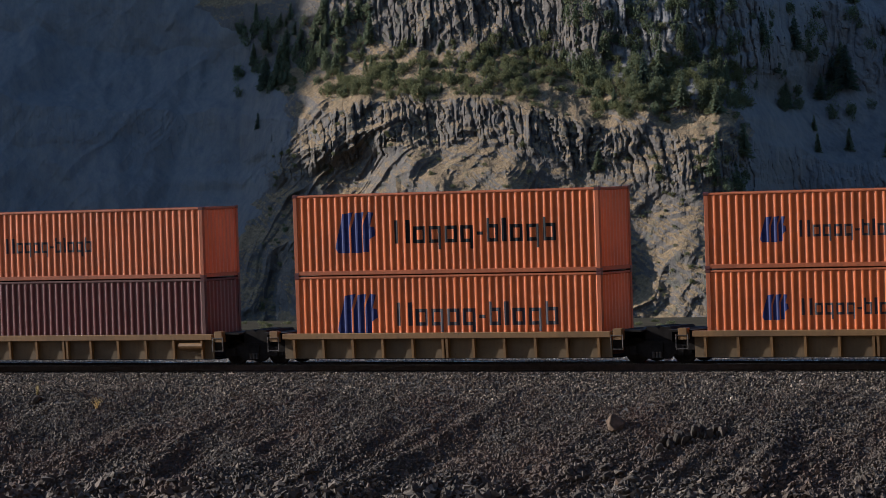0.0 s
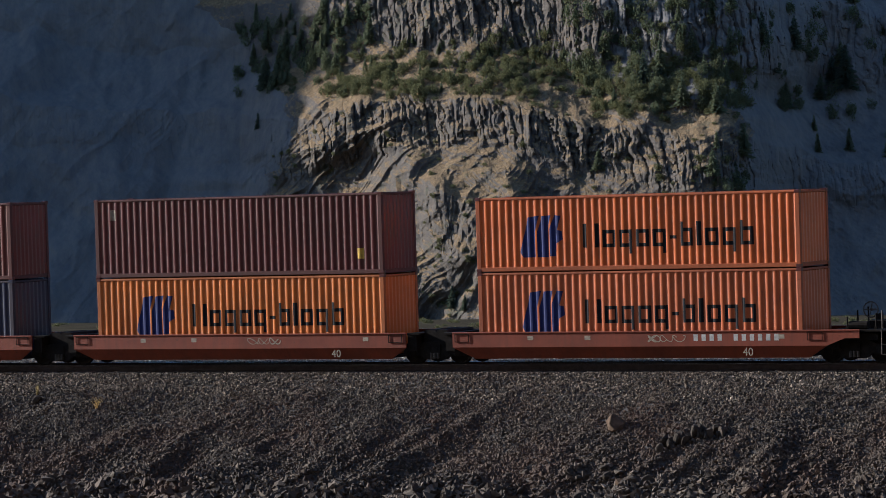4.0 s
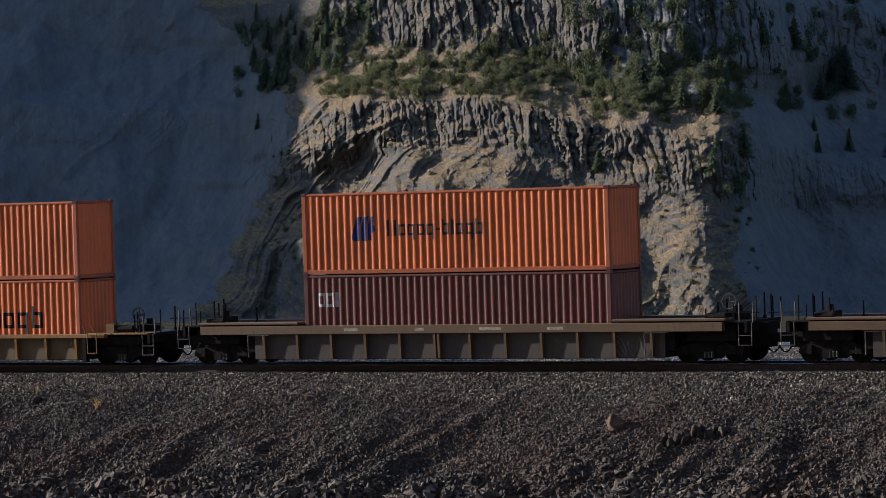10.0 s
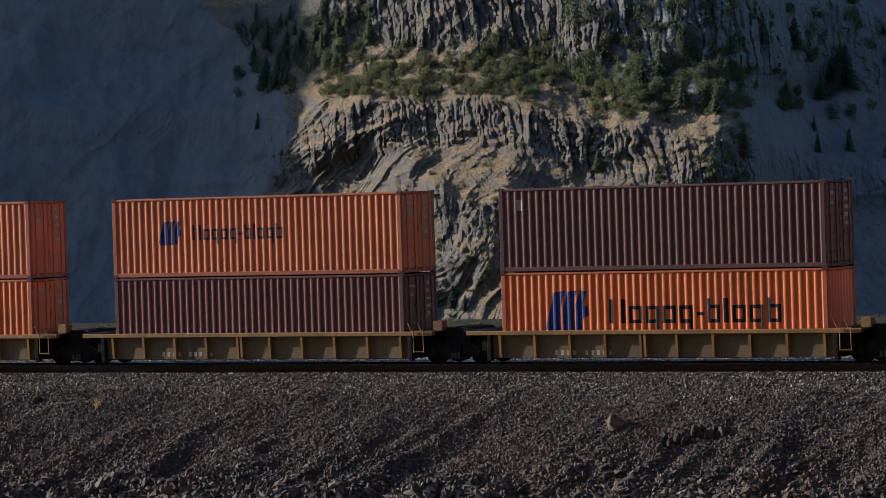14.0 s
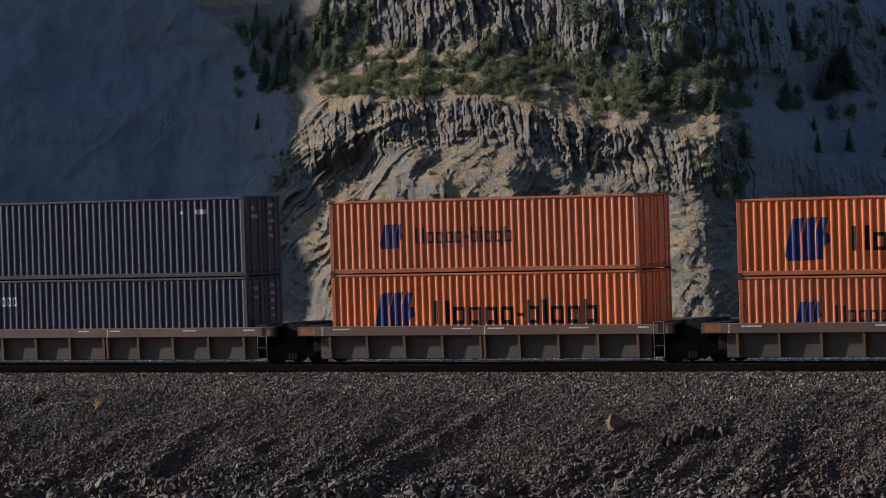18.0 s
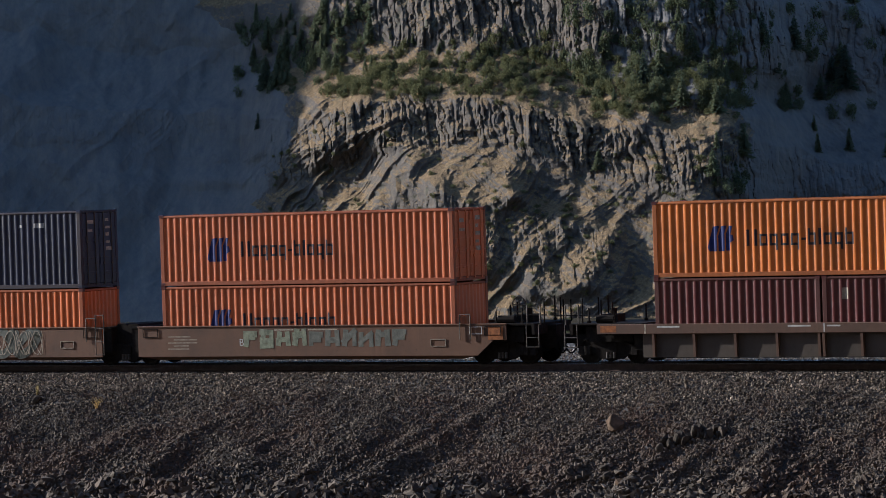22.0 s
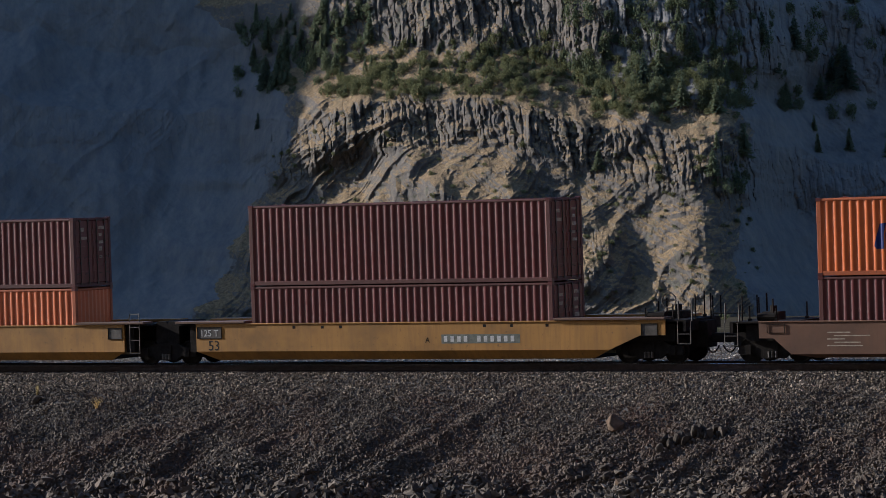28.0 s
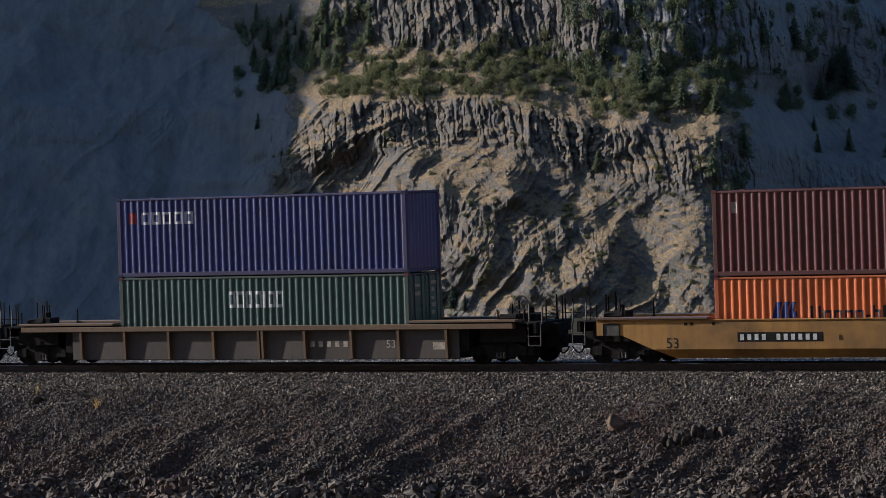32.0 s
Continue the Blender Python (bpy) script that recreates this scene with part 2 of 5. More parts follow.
def cliff_material():
    m, n, l, b = material("basalt_cliff", 0.95)
    g = n.new("ShaderNodeNewGeometry")
    sep = n.new("ShaderNodeSeparateXYZ")
    l.new(g.outputs["Normal"], sep.inputs[0])
    warp = noise_tex(n, l, 0.09, 6, 0.65)
    add = n.new("ShaderNodeMath")
    add.operation = "MULTIPLY_ADD"
    add.inputs[1].default_value, add.inputs[2].default_value = 0.9, -0.36
    l.new(warp, add.inputs[0])
    flat = n.new("ShaderNodeMath")
    l.new(sep.outputs[2], flat.inputs[0])
    l.new(add.outputs[0], flat.inputs[1])
    grain = noise_tex(n, l, 0.55, 8, 0.7, (1.6, 1, 0.5))
    rock = ramp(n, l, grain, [(0.33, (0.074, 0.065, 0.057)), (0.5, (0.100, 0.083, 0.067)), (0.68, (0.132, 0.105, 0.077))])
    tuft = noise_tex(n, l, 0.9, 7, 0.7)
    grass = ramp(n, l, tuft, [(0.35, (0.108, 0.072, 0.034)), (0.52, (0.195, 0.128, 0.058)), (0.68, (0.31, 0.206, 0.095))])
    f = ramp(n, l, flat.outputs[0], [(0.50, (0, 0, 0)), (0.72, (1, 1, 1))])
    c = mix(n, l, f, rock, grass)
    green = noise_tex(n, l, 0.16, 7, 0.7)
    f = ramp(n, l, green, [(0.56, (0, 0, 0)), (0.68, (0.6, 0.6, 0.6))])
    c = mix(n, l, f, c, (0.075, 0.080, 0.045))
    l.new(c, b.inputs["Base Color"])
    fine = noise_tex(n, l, 1.3, 8, 0.72, (2.4, 1, 0.32))
    bump(n, l, b, fine, 0.9, 0.7)
    return m


CLIFF = cliff_material()


def hazy_slope_material():
    """Grey talus of small stones, paled to imitate haze, thin streaks down the slope."""
    m, n, l, b = material("haze_paled_slope", 0.95)
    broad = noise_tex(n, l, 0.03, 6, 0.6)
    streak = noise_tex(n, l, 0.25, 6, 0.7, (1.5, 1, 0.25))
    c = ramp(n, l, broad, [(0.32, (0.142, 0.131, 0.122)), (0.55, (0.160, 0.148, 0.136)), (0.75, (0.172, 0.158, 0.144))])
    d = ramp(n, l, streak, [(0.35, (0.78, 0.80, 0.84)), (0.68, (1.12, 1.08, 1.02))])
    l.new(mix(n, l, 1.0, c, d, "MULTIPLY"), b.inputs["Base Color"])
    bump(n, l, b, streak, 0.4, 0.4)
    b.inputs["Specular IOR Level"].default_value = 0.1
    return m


HAZY_SLOPE = hazy_slope_material()


def leaf_material(name, a, c, d):
    m, n, l, b = material(name, 0.85)
    g = n.new("ShaderNodeNewGeometry")
    info = n.new("ShaderNodeObjectInfo")
    one = ramp(n, l, g.outputs["Random Per Island"], [(0.0, a), (0.6, c), (1.0, d)])
    two = ramp(n, l, info.outputs["Random"], [(0.0, (0.7, 0.75, 0.8)), (1.0, (1.3, 1.2, 1.0))])
    col = mix(n, l, 1.0, one, two, "MULTIPLY")
    l.new(col, b.inputs["Base Color"])
    b.inputs["Specular IOR Level"].default_value = 0.1
    thin = n.new("ShaderNodeBsdfTranslucent")
    l.new(col, thin.inputs["Color"])
    both = n.new("ShaderNodeMixShader")
    both.inputs[0].default_value = 0.45
    l.new(b.outputs[0], both.inputs[1])
    l.new(thin.outputs[0], both.inputs[2])
    l.new(both.outputs[0], n["Material Output"].inputs[0])
    return m


# leaf colours raised above real foliage, to imitate haze over the woods
NEEDLE = leaf_material("fir_needles", (0.100, 0.125, 0.092), (0.130, 0.155, 0.108), (0.155, 0.175, 0.118))
SHRUB = leaf_material("scrub_leaves", (0.090, 0.100, 0.054), (0.130, 0.138, 0.074), (0.175, 0.170, 0.092))
BROAD = leaf_material("broad_leaves", (0.105, 0.122, 0.072), (0.140, 0.158, 0.092), (0.170, 0.180, 0.105))
BARK = plain("fir_bark", (0.075, 0.055, 0.040), 0.9, 0, 0.4, 2.0)
DRY = leaf_material("dry_grass", (0.20, 0.14, 0.06), (0.38, 0.27, 0.11), (0.55, 0.42, 0.20))


# ---------------- the land ----------------
TABLES = {}


def lattice(x, y, seed):
    """Smooth value noise, -1 to 1."""
    if seed not in TABLES:
        TABLES[seed] = np.random.RandomState(seed).rand(256, 256).astype(np.float32)
    r = TABLES[seed]
    xi, yi = np.floor(x).astype(int), np.floor(y).astype(int)
    fx, fy = x - xi, y - yi
    fx, fy = fx * fx * (3 - 2 * fx), fy * fy * (3 - 2 * fy)
    a, b = r[xi % 256, yi % 256], r[(xi + 1) % 256, yi % 256]
    c, d = r[xi % 256, (yi + 1) % 256], r[(xi + 1) % 256, (yi + 1) % 256]
    return 2 * ((a * (1 - fx) + b * fx) * (1 - fy) + (c * (1 - fx) + d * fx) * fy) - 1


def fbm(x, y, seed, octaves=5, gain=0.5):
    out, a = 0, 1.0
    for i in range(octaves):
        out = out + a * lattice(x * 2 ** i + 17.3 * i, y * 2 ** i + 5.1 * i, seed + i)
        a *= gain
    return out


def ridged(x, y, seed, octaves=4, gain=0.5):
    out, a = 0, 1.0
    for i in range(octaves):
        out = out + a * (1 - 2 * np.abs(lattice(x * 2 ** i + 3.7 * i, y * 2 ** i + 9.2 * i, seed + i)))
        a *= gain
    return out


def step(a, b, x):
    t = np.clip((x - a) / (b - a), 0, 1)
    return t * t * (3 - 2 * t)


def grid_quads(nu, nv):
    i = np.arange((nu - 1) * (nv - 1))
    c, r = i % (nu - 1), i // (nu - 1)
    a = r * nu + c
    return np.stack([a, a + 1, a + nu + 1, a + nu], 1)


FOOT_Y = 1150.0


def cliff_y(X, Z):
    """How far off the mountain's face lies, over the place across (X) and the height (Z)."""
    warp = 7 * fbm(X / 55, Z / 55, 11, 4) + 2.0 * fbm(X / 13, Z / 30, 13, 3)
    tilt = 0.10 * (X + 10)
    H = Z + warp + tilt
    # talus, lower wall, tan slope, columnar cliff, wooded ledge, upper cliff, slope above
    Y = np.interp(H, [-30, 34, 52, 69, 73, 90, 93, 112, 118, 300], [-14, 36, 49, 56, 62, 85, 86, 92, 101, 309])
    mid = step(-14, 4, X + 0.3 * (Z - 25)) * (1 - step(44, 60, X))
    lower = step(13, 16, H) * (1 - step(31, 35, H)) * mid
    Y = Y - mid * (7 * step(8, 14, H) - 7 * step(33, 40, H))
    wall1, wall2 = np.maximum(step(48, 54, H) * (1 - step(65, 71, H)), 0.4 * lower), step(88, 93, H) * (1 - step(110, 118, H)) * step(-38, -20, X)
    # the spur comes forward from the ravine in the shade and breaks off at the wooded one
    left = -54 + 0.35 * np.minimum(Z - 40, 30) + 7 * fbm(Z / 17, Z / 60, 31, 3)
    right = 97 + 0.06 * (Z - 45) + 7 * fbm(Z / 30, Z / 70, 37, 3)
    back = 0.76 * np.clip(80 - X, 0, 150) + 30 * (1 - step(-50, 12, X - left)) + 50 * step(-12, 26, X - right)
    spur = step(-26, 16, X - left) * (1 - step(-12, 22, X - right))
    Y = Y + back
    rough = 0.10 + 0.90 * np.maximum(spur, 0.35 * step(70, 95, X))
    # ribs and gullies that run down to the left
    bend = 5 * fbm(X / 24, Z / 24, 41, 3)
    c = (1.15 * X - Z) / 1.52 + bend
    rib = ridged(c / 17, (X + 1.15 * Z) / 70, 47, 2, 0.7)
    fine = ridged(c / 5.5, (X + 1.15 * Z) / 40, 49, 3, 0.6)
    low = 1 - step(38, 54, H + 0.6 * np.minimum(X, 0) + 0.25 * np.maximum(X, 0))
    Y = Y - rib * (low * (1.9 + 3.8 * step(16, -28, X)) + 1.2 * (1 - low)) * rough - fine * (low * (1.0 + 0.8 * step(10, -30, X)) + 0.45 * (1 - low)) * rough
    # columns, of uneven width and broken height
    cx = X + 1.6 * fbm(X / 9, Z / 20, 53, 3) + 0.7 * fbm(X / 2.2, Z / 3.5, 57, 2) + 0.12 * Z
    col = 0
    for width, tall, seed in ((3.0, 26.0, 59), (1.5, 15.0, 61)):
        k = np.floor(cx / width)
        f = 2 * (cx / width - k) - 1
        r1 = np.sin(k * 127.1 + seed) * 43758.5453
        r1 = r1 - np.floor(r1)
        m = np.floor(Z / tall + 3 * r1 + 0.25 * fbm(X / 1.6, Z / 3, 63, 2))
        r2 = np.sin(k * 269.5 + m * 183.3 + seed) * 43758.5453
        col = col + width * (0.42 * np.sqrt(np.clip(1 - f * f, 0, 1)) + 0.75 * (r2 - np.floor(r2) - 0.5))
    Y = Y - col * (1.0 * wall1 + 1.0 * wall2 + 0.10) * rough
    # blocks and small ledges
    ledge = H / 5.5 + 0.9 * fbm(X / 12, Z / 12, 67, 3)
    Y = Y + 0.9 * (np.abs((ledge % 1) - 0.5) * 2) * rough * (0.5 + wall1)
    Y = Y - 2.8 * fbm(X / 26, Z / 22, 71, 3) - (0.2 + 0.35 * rough) * ridged(X / 9 + 0.1 * Z, Z / 11, 79, 4, 0.6) - (0.1 + 0.3 * rough) * fbm(X / 2.6, Z / 2.8, 83, 3, 0.65)
    return FOOT_Y - 60 + Y


def mountain():
    xs = np.linspace(-190, 200, 980)
    zs = np.linspace(-8, 135, 520)
    X, Z = np.meshgrid(xs, zs)
    Y = cliff_y(X, Z)
    co = np.stack([X.ravel(), Y.ravel(), Z.ravel()], 1)
    me = big_mesh("mountain", co, grid_quads(len(xs), len(zs)), CLIFF)
    # shaded slopes on both sides of the spur take the haze-paled colour
    me.materials.append(HAZY_SLOPE)
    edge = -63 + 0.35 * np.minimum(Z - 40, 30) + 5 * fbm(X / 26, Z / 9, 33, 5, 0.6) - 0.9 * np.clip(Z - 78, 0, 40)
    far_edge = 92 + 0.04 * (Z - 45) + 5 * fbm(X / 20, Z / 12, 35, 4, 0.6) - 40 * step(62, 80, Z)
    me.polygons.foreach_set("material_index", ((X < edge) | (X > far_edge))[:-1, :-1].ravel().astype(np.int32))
    ob = new("mountain", me)
    tagged(ob, "steep basalt mountainside with columnar cliffs, talus and dry grass", "mountain", kind="structure")
    # the mountain's back and its neighbours, out of the camera's view
    xs, ys = np.linspace(-1500, 1500, 121), np.linspace(0, 1500, 60)
    X, Yb = np.meshgrid(xs, ys)
    crest = 180 + 90 * fbm(X / 400, Yb / 400, 91, 4)
    Zb = 128 + crest * step(0, 700, Yb) + 12 * fbm(X / 60, Yb / 60, 97, 4)
    side = step(150, 260, np.abs(X - 5))
    Zb = Zb * (1 - side) + side * (-2 + (130 + crest) * step(0, 420, Yb))
    Y0 = cliff_y(np.clip(X, -190, 200), 0 * X + 133.0) + 2
    co = np.stack([X.ravel(), (Y0 + Yb).ravel(), Zb.ravel()], 1)
    ob = new("mountain_top", big_mesh("mountain_top", co, grid_quads(len(xs), len(ys)), CLIFF))
    tagged(ob, "wooded mountain slopes above and beside the cliff", "mountain", kind="structure")
    # an unseen hill past the view, added to block low sky from container ends
    xs, ys = np.linspace(270, 900, 90), np.linspace(-860, -340, 70)
    X, Yb = np.meshgrid(xs, ys)
    hgt = np.clip((X - 300 + 40 * fbm(X / 90, Yb / 70, 105, 4)) / 1.1, 0, 260) * step(-860, -760, Yb) * (1 - step(-440, -340, Yb))
    Zb = -2 + hgt + 5 * fbm(X / 40, Yb / 40, 107, 4) * step(0, 60, hgt)
    co = np.stack([X.ravel(), (FOOT_Y + Yb).ravel(), Zb.ravel()], 1)
    ob = new("hill_east", big_mesh("hill_east", co, grid_quads(len(xs), len(ys)), CLIFF))
    tagged(ob, "unseen rocky hill added to keep sky light off container ends", "hill", kind="structure")
    # the neighbouring ridge towards the sun
    xs, ys = np.linspace(-620, -165, 90), np.linspace(-10, 620, 130)
    X, Yb = np.meshgrid(xs, ys)
    hgt = np.clip(1.45 * (Yb + 12 * fbm(X / 70, Yb / 45, 103, 4)) - 110, 0, 330) * step(0, 55, -165 - X)
    Zb = -2 + hgt + 5 * fbm(X / 40, Yb / 40, 101, 4) * step(0, 60, hgt)
    co = np.stack([X.ravel(), (FOOT_Y + Yb).ravel(), Zb.ravel()], 1)
    ob = new("ridge", big_mesh("ridge", co, grid_quads(len(xs), len(ys)), CLIFF))
    tagged(ob, "neighbouring wooded ridge that shades the ravine", "mountain", kind="structure")


mountain()


def hills_behind():
    """An unseen hillside at the camera's back, added to cut sky light on the train."""
    xs, ys = np.linspace(-1100, 1100, 110), np.linspace(-620, -34, 60)
    X, Y = np.meshgrid(xs, ys)
    Z = -1 + (300 + 50 * fbm(X / 260, Y / 260, 131, 4)) * step(-38, -230, Y + 10 * fbm(X / 90, Y / 90, 137, 3)) + 3 * fbm(X / 25, Y / 25, 139, 3) * step(-50, -90, Y)
    co = np.stack([X.ravel(), Y.ravel(), Z.ravel()], 1)
    ob = new("valley_side", big_mesh("valley_side", co, grid_quads(len(xs), len(ys)), CLIFF))
    tagged(ob, "unseen rock and dry grass hillside added to cut sky light", "hill", kind="structure")


hills_behind()


def bed_z(s, w):
    """Height of the ground across the track: bed, embankment, low flat, the rise on which the camera stands."""
    z = np.interp(w, [-4000, -106, -96, -24, -9.6, -1.95, -1.68, -1.40, 0.0, 1.4, 2.4, 4.0, 9.0, 15, 24, 45, 4000],
                  [0.15, 0.15, -5.5, -6.2, -5.65, -0.56, -0.405, -0.375, -0.27, -0.13, -0.06, 0.0, 0.34, 0.58, 0.58, -0.2, -1.2])
    near = step(-30, -12, w) * (1 - step(-3.0, -1.8, w))
    lump = 0.10 * fbm(s / 1.3, w / 1.1, 111, 4) + 0.20 * fbm(s / 7, w / 5, 117, 3) + 0.30 * ridged((0.9 * s - 0.64 * w) / 2.2, (s + w) / 6, 119, 3)
    lump = lump * (0.35 + 0.65 * step(-3.2, -6.5, w))
    return z + near * lump


def ground():
    ss = np.concatenate([np.linspace(-4000, -60, 14), np.linspace(-40, 45, 342), np.linspace(60, 4000, 14)])
    ws = np.concatenate([np.linspace(-4000, -130, 10), np.linspace(-116, -30, 18), np.linspace(-22, -12.5, 14), np.linspace(-12, 5, 100),
                         np.linspace(6, 60, 16), np.linspace(90, 1400, 20), np.array([2200.0, 4000.0])])
    S, W = np.meshgrid(ss, ws)
    Z = bed_z(S, W)
    co = np.stack([(S * CA + W * SA).ravel(), (TRACK_Y - S * SA + W * CA).ravel(), Z.ravel()], 1)
    me = big_mesh("ground", co, grid_quads(len(ss), len(ws)), GROUND)
    # scrubby flat beyond the gravel
    me.materials.append(FLAT)
    me.polygons.foreach_set("material_index", (W > 40)[:-1, :-1].ravel().astype(np.int32))
    ob = new("ground", me)
    tagged(ob, "dark gravel ground and railway embankment", "ground", kind="structure")


ground()


def stones(rng, s, w, size, lift=0.25):
    """Broken stones as one set of places and faces: six corners each, knocked out of shape."""
    n = len(s)
    base = np.array([(1, 0, 0), (-1, 0, 0), (0, 1, 0), (0, -1, 0), (0, 0, 1), (0, 0, -1)], float)
    tris = np.array([(0, 2, 4), (2, 1, 4), (1, 3, 4), (3, 0, 4), (2, 0, 5), (1, 2, 5), (3, 1, 5), (0, 3, 5)])
    jit = base[None] * rng.uniform(0.6, 1.25, (n, 6, 1)) + rng.normal(0, 0.22, (n, 6, 3))
    jit *= np.stack([rng.uniform(0.75, 1.3, n), rng.uniform(0.75, 1.2, n), rng.uniform(0.5, 0.95, n)], 1)[:, None]
    q = rng.normal(size=(n, 4))
    q /= np.linalg.norm(q, axis=1)[:, None]
    a, b, c, d = q.T
    R = np.stack([np.stack([1 - 2 * (c * c + d * d), 2 * (b * c - a * d), 2 * (b * d + a * c)], 1),
                  np.stack([2 * (b * c + a * d), 1 - 2 * (b * b + d * d), 2 * (c * d - a * b)], 1),
                  np.stack([2 * (b * d - a * c), 2 * (c * d + a * b), 1 - 2 * (b * b + c * c)], 1)], 1)
    jit = np.einsum("nij,nkj->nki", R, jit) * (0.5 * size)[:, None, None]
    at = np.stack([s * CA + w * SA, TRACK_Y - s * SA + w * CA, bed_z(s, w) + lift * size], 1)
    co = (jit + at[:, None]).reshape(-1, 3)
    fc = (tris[None] + 6 * np.arange(n)[:, None, None]).reshape(-1, 3)
    return co, fc


def ballast():
    rng = np.random.RandomState(5)
    n = 128000
    s, u = rng.uniform(-24, 24, n), rng.uniform(0, 1, n)
    w = -1.5 - 8.0 * u
    down = (-1.5 - w) / 8.0
    big = rng.uniform(0, 1, n) ** 5
    size = 0.062 + 0.045 * rng.uniform(0, 1, n) ** 2 + 0.13 * down * big + step(0.60, 0.95, down) * 0.32 * big + 0.03 * down
    keep = (s > -20 - 0.55 * (w + 1.5)) & (s < 21)
    co, fc = stones(rng, s[keep], w[keep], size[keep], 0.34)
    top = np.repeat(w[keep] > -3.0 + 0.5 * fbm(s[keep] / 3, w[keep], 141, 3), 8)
    ob = new("ballast_shoulder", big_mesh("ballast_shoulder", co, fc[top], PALER_BALLAST))
    tagged(ob, "paler grey ballast stones along the track's shoulder", "gravel", kind="stuff")
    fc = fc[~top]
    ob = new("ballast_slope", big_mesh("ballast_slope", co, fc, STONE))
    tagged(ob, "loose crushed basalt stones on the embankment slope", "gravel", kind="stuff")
    n = 42000
    s, w = rng.uniform(-28, 26, n), rng.uniform(-1.7, 9.0, n)
    size = rng.uniform(0.05, 0.09, n)
    keep = (np.abs(w + 0.75) > 0.1) & (np.abs(w - 0.75) > 0.1)
    co, fc = stones(rng, s[keep], w[keep], size[keep], 0.0)
    ob = new("track_ballast", big_mesh("track_ballast", co, fc, PALER_BALLAST))
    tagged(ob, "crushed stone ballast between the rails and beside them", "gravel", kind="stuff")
    n = 30000
    s, w = rng.uniform(-34, 30, n), 1.7 + 34 * rng.uniform(0, 1, n) ** 1.5
    co, fc = stones(rng, s, w, rng.uniform(0.05, 0.13, n), 0.1)
    ob = new("far_gravel", big_mesh("far_gravel", co, fc, SUNLIT_GRAVEL))
    tagged(ob, "gravel beyond the track, coloured pale to look sunlit", "gravel", kind="stuff")


ballast()


def rock_mesh(name, seed, mat, rough=0.12):
    bm = bmesh.new()
    bmesh.ops.create_icosphere(bm, subdivisions=2, radius=0.5)
    rnd = random.Random(seed)
    off = Vector((rnd.uniform(0, 50), rnd.uniform(0, 50), rnd.uniform(0, 50)))
    planes = [(Vector((rnd.gauss(0, 1), rnd.gauss(0, 1), rnd.gauss(0, 1))).normalized(), rnd.uniform(0.14, 0.32)) for _ in range(9)]
    for v in bm.verts:
        for nrm, d in planes:
            k = v.co.dot(nrm) - d
            if k > 0:
                v.co -= nrm * k
        v.co *= 1 + rough * 0.5 * noise.noise(v.co * 5 + off)
    me = bpy.data.meshes.new(name)
    bm.to_mesh(me)
    bm.free()
    me.materials.append(mat)
    return me


def place_on_bank(s, w, size, name, data, label, category, group, turn=0, squash=(1, 1, 1), lift=0.3):
    ob = new(name, data)
    z = float(bed_z(np.array([s]), np.array([w]))[0])
    ob.matrix_basis = pose(*track(s, w, z + lift * size), 0, 0, turn) @ Matrix.Diagonal((size * squash[0], size * squash[1], size * squash[2], 1))
    return tagged(ob, label, category, group)


def sleepers_and_rails():
    V, F = [], []
    box(V, F, -0.115, 0.115, -1.24, 1.24, -0.42, -0.25, 0.012)
    tie_mesh = mesh("sleeper", V, F, TIE)
    ties = tagged(new("track_bed"), "weathered timber sleepers set in ballast", "sleepers", kind="structure")
    ties.matrix_basis = on_track(0)
    for i in range(110):
        part("sleeper", tie_mesh, ties, m=pose(-30 + i * 0.52, 0, 0, 0, 0, random.uniform(-0.6, 0.6)))
    for y0, nm in ((-0.755, "near"), (0.755, "far")):
        rail = tagged(new("rail"), "worn steel rail on timber sleepers", "rail", "rails of the track", "structure")
        rail.matrix_basis = on_track(0)
        V, F = [], []
        prof = [(-0.075, -0.25), (0.075, -0.25), (0.075, -0.238), (0.012, -0.205), (0.010, -0.045), (0.036, -0.034), (0.036, -0.006),
                (-0.036, -0.006), (-0.036, -0.034), (-0.010, -0.045), (-0.012, -0.205), (-0.075, -0.238)]
        n = len(prof)
        for x in (-400, 400):
            V += [(x, y0 + a, b) for a, b in prof]
        F += [(i, (i + 1) % n, n + (i + 1) % n, n + i) for i in range(n)]
        part("web_and_foot", mesh("rail_web", V, F, RAIL_SIDE), rail)
        V, F = [], []
        box(V, F, -400, 400, y0 - 0.034, y0 + 0.034, -0.006, 0.0, 0.002)
        part("rail_head", mesh("rail_head", V, F, RAIL_TOP), rail, "polished steel running surface")


sleepers_and_rails()


def tuft(s, w, size, blades, spread, seed):
    """A tuft of dry grass: thin bent blades."""
    rnd = random.Random(seed)
    V, F = [], []
    for _ in range(blades):
        a, out_ = rnd.uniform(0, 6.3), rnd.uniform(0.1, spread)
        ca, sa = math.cos(a), math.sin(a)
        wd, h = rnd.uniform(0.006, 0.014), rnd.uniform(0.5, 1.0)
        pts = [(0.02, 0), (0.25 * out_, 0.45 * h), (0.65 * out_, 0.8 * h), (out_, 0.88 * h)]
        n = len(V)
        for i, (r, z) in enumerate(pts):
            k = wd * (1 - 0.28 * i)
            V += [(r * ca - k * sa, r * sa + k * ca, z), (r * ca + k * sa, r * sa - k * ca, z)]
        for i in range(3):
            F.append((n + 2 * i, n + 2 * i + 1, n + 2 * i + 3, n + 2 * i + 2))
    place_on_bank(s, w, size, "grass_tuft", mesh("grass_tuft", V, F, DRY), "dry straw-coloured grass tuft among dark stones", "grass", "grass tufts", lift=-0.02)


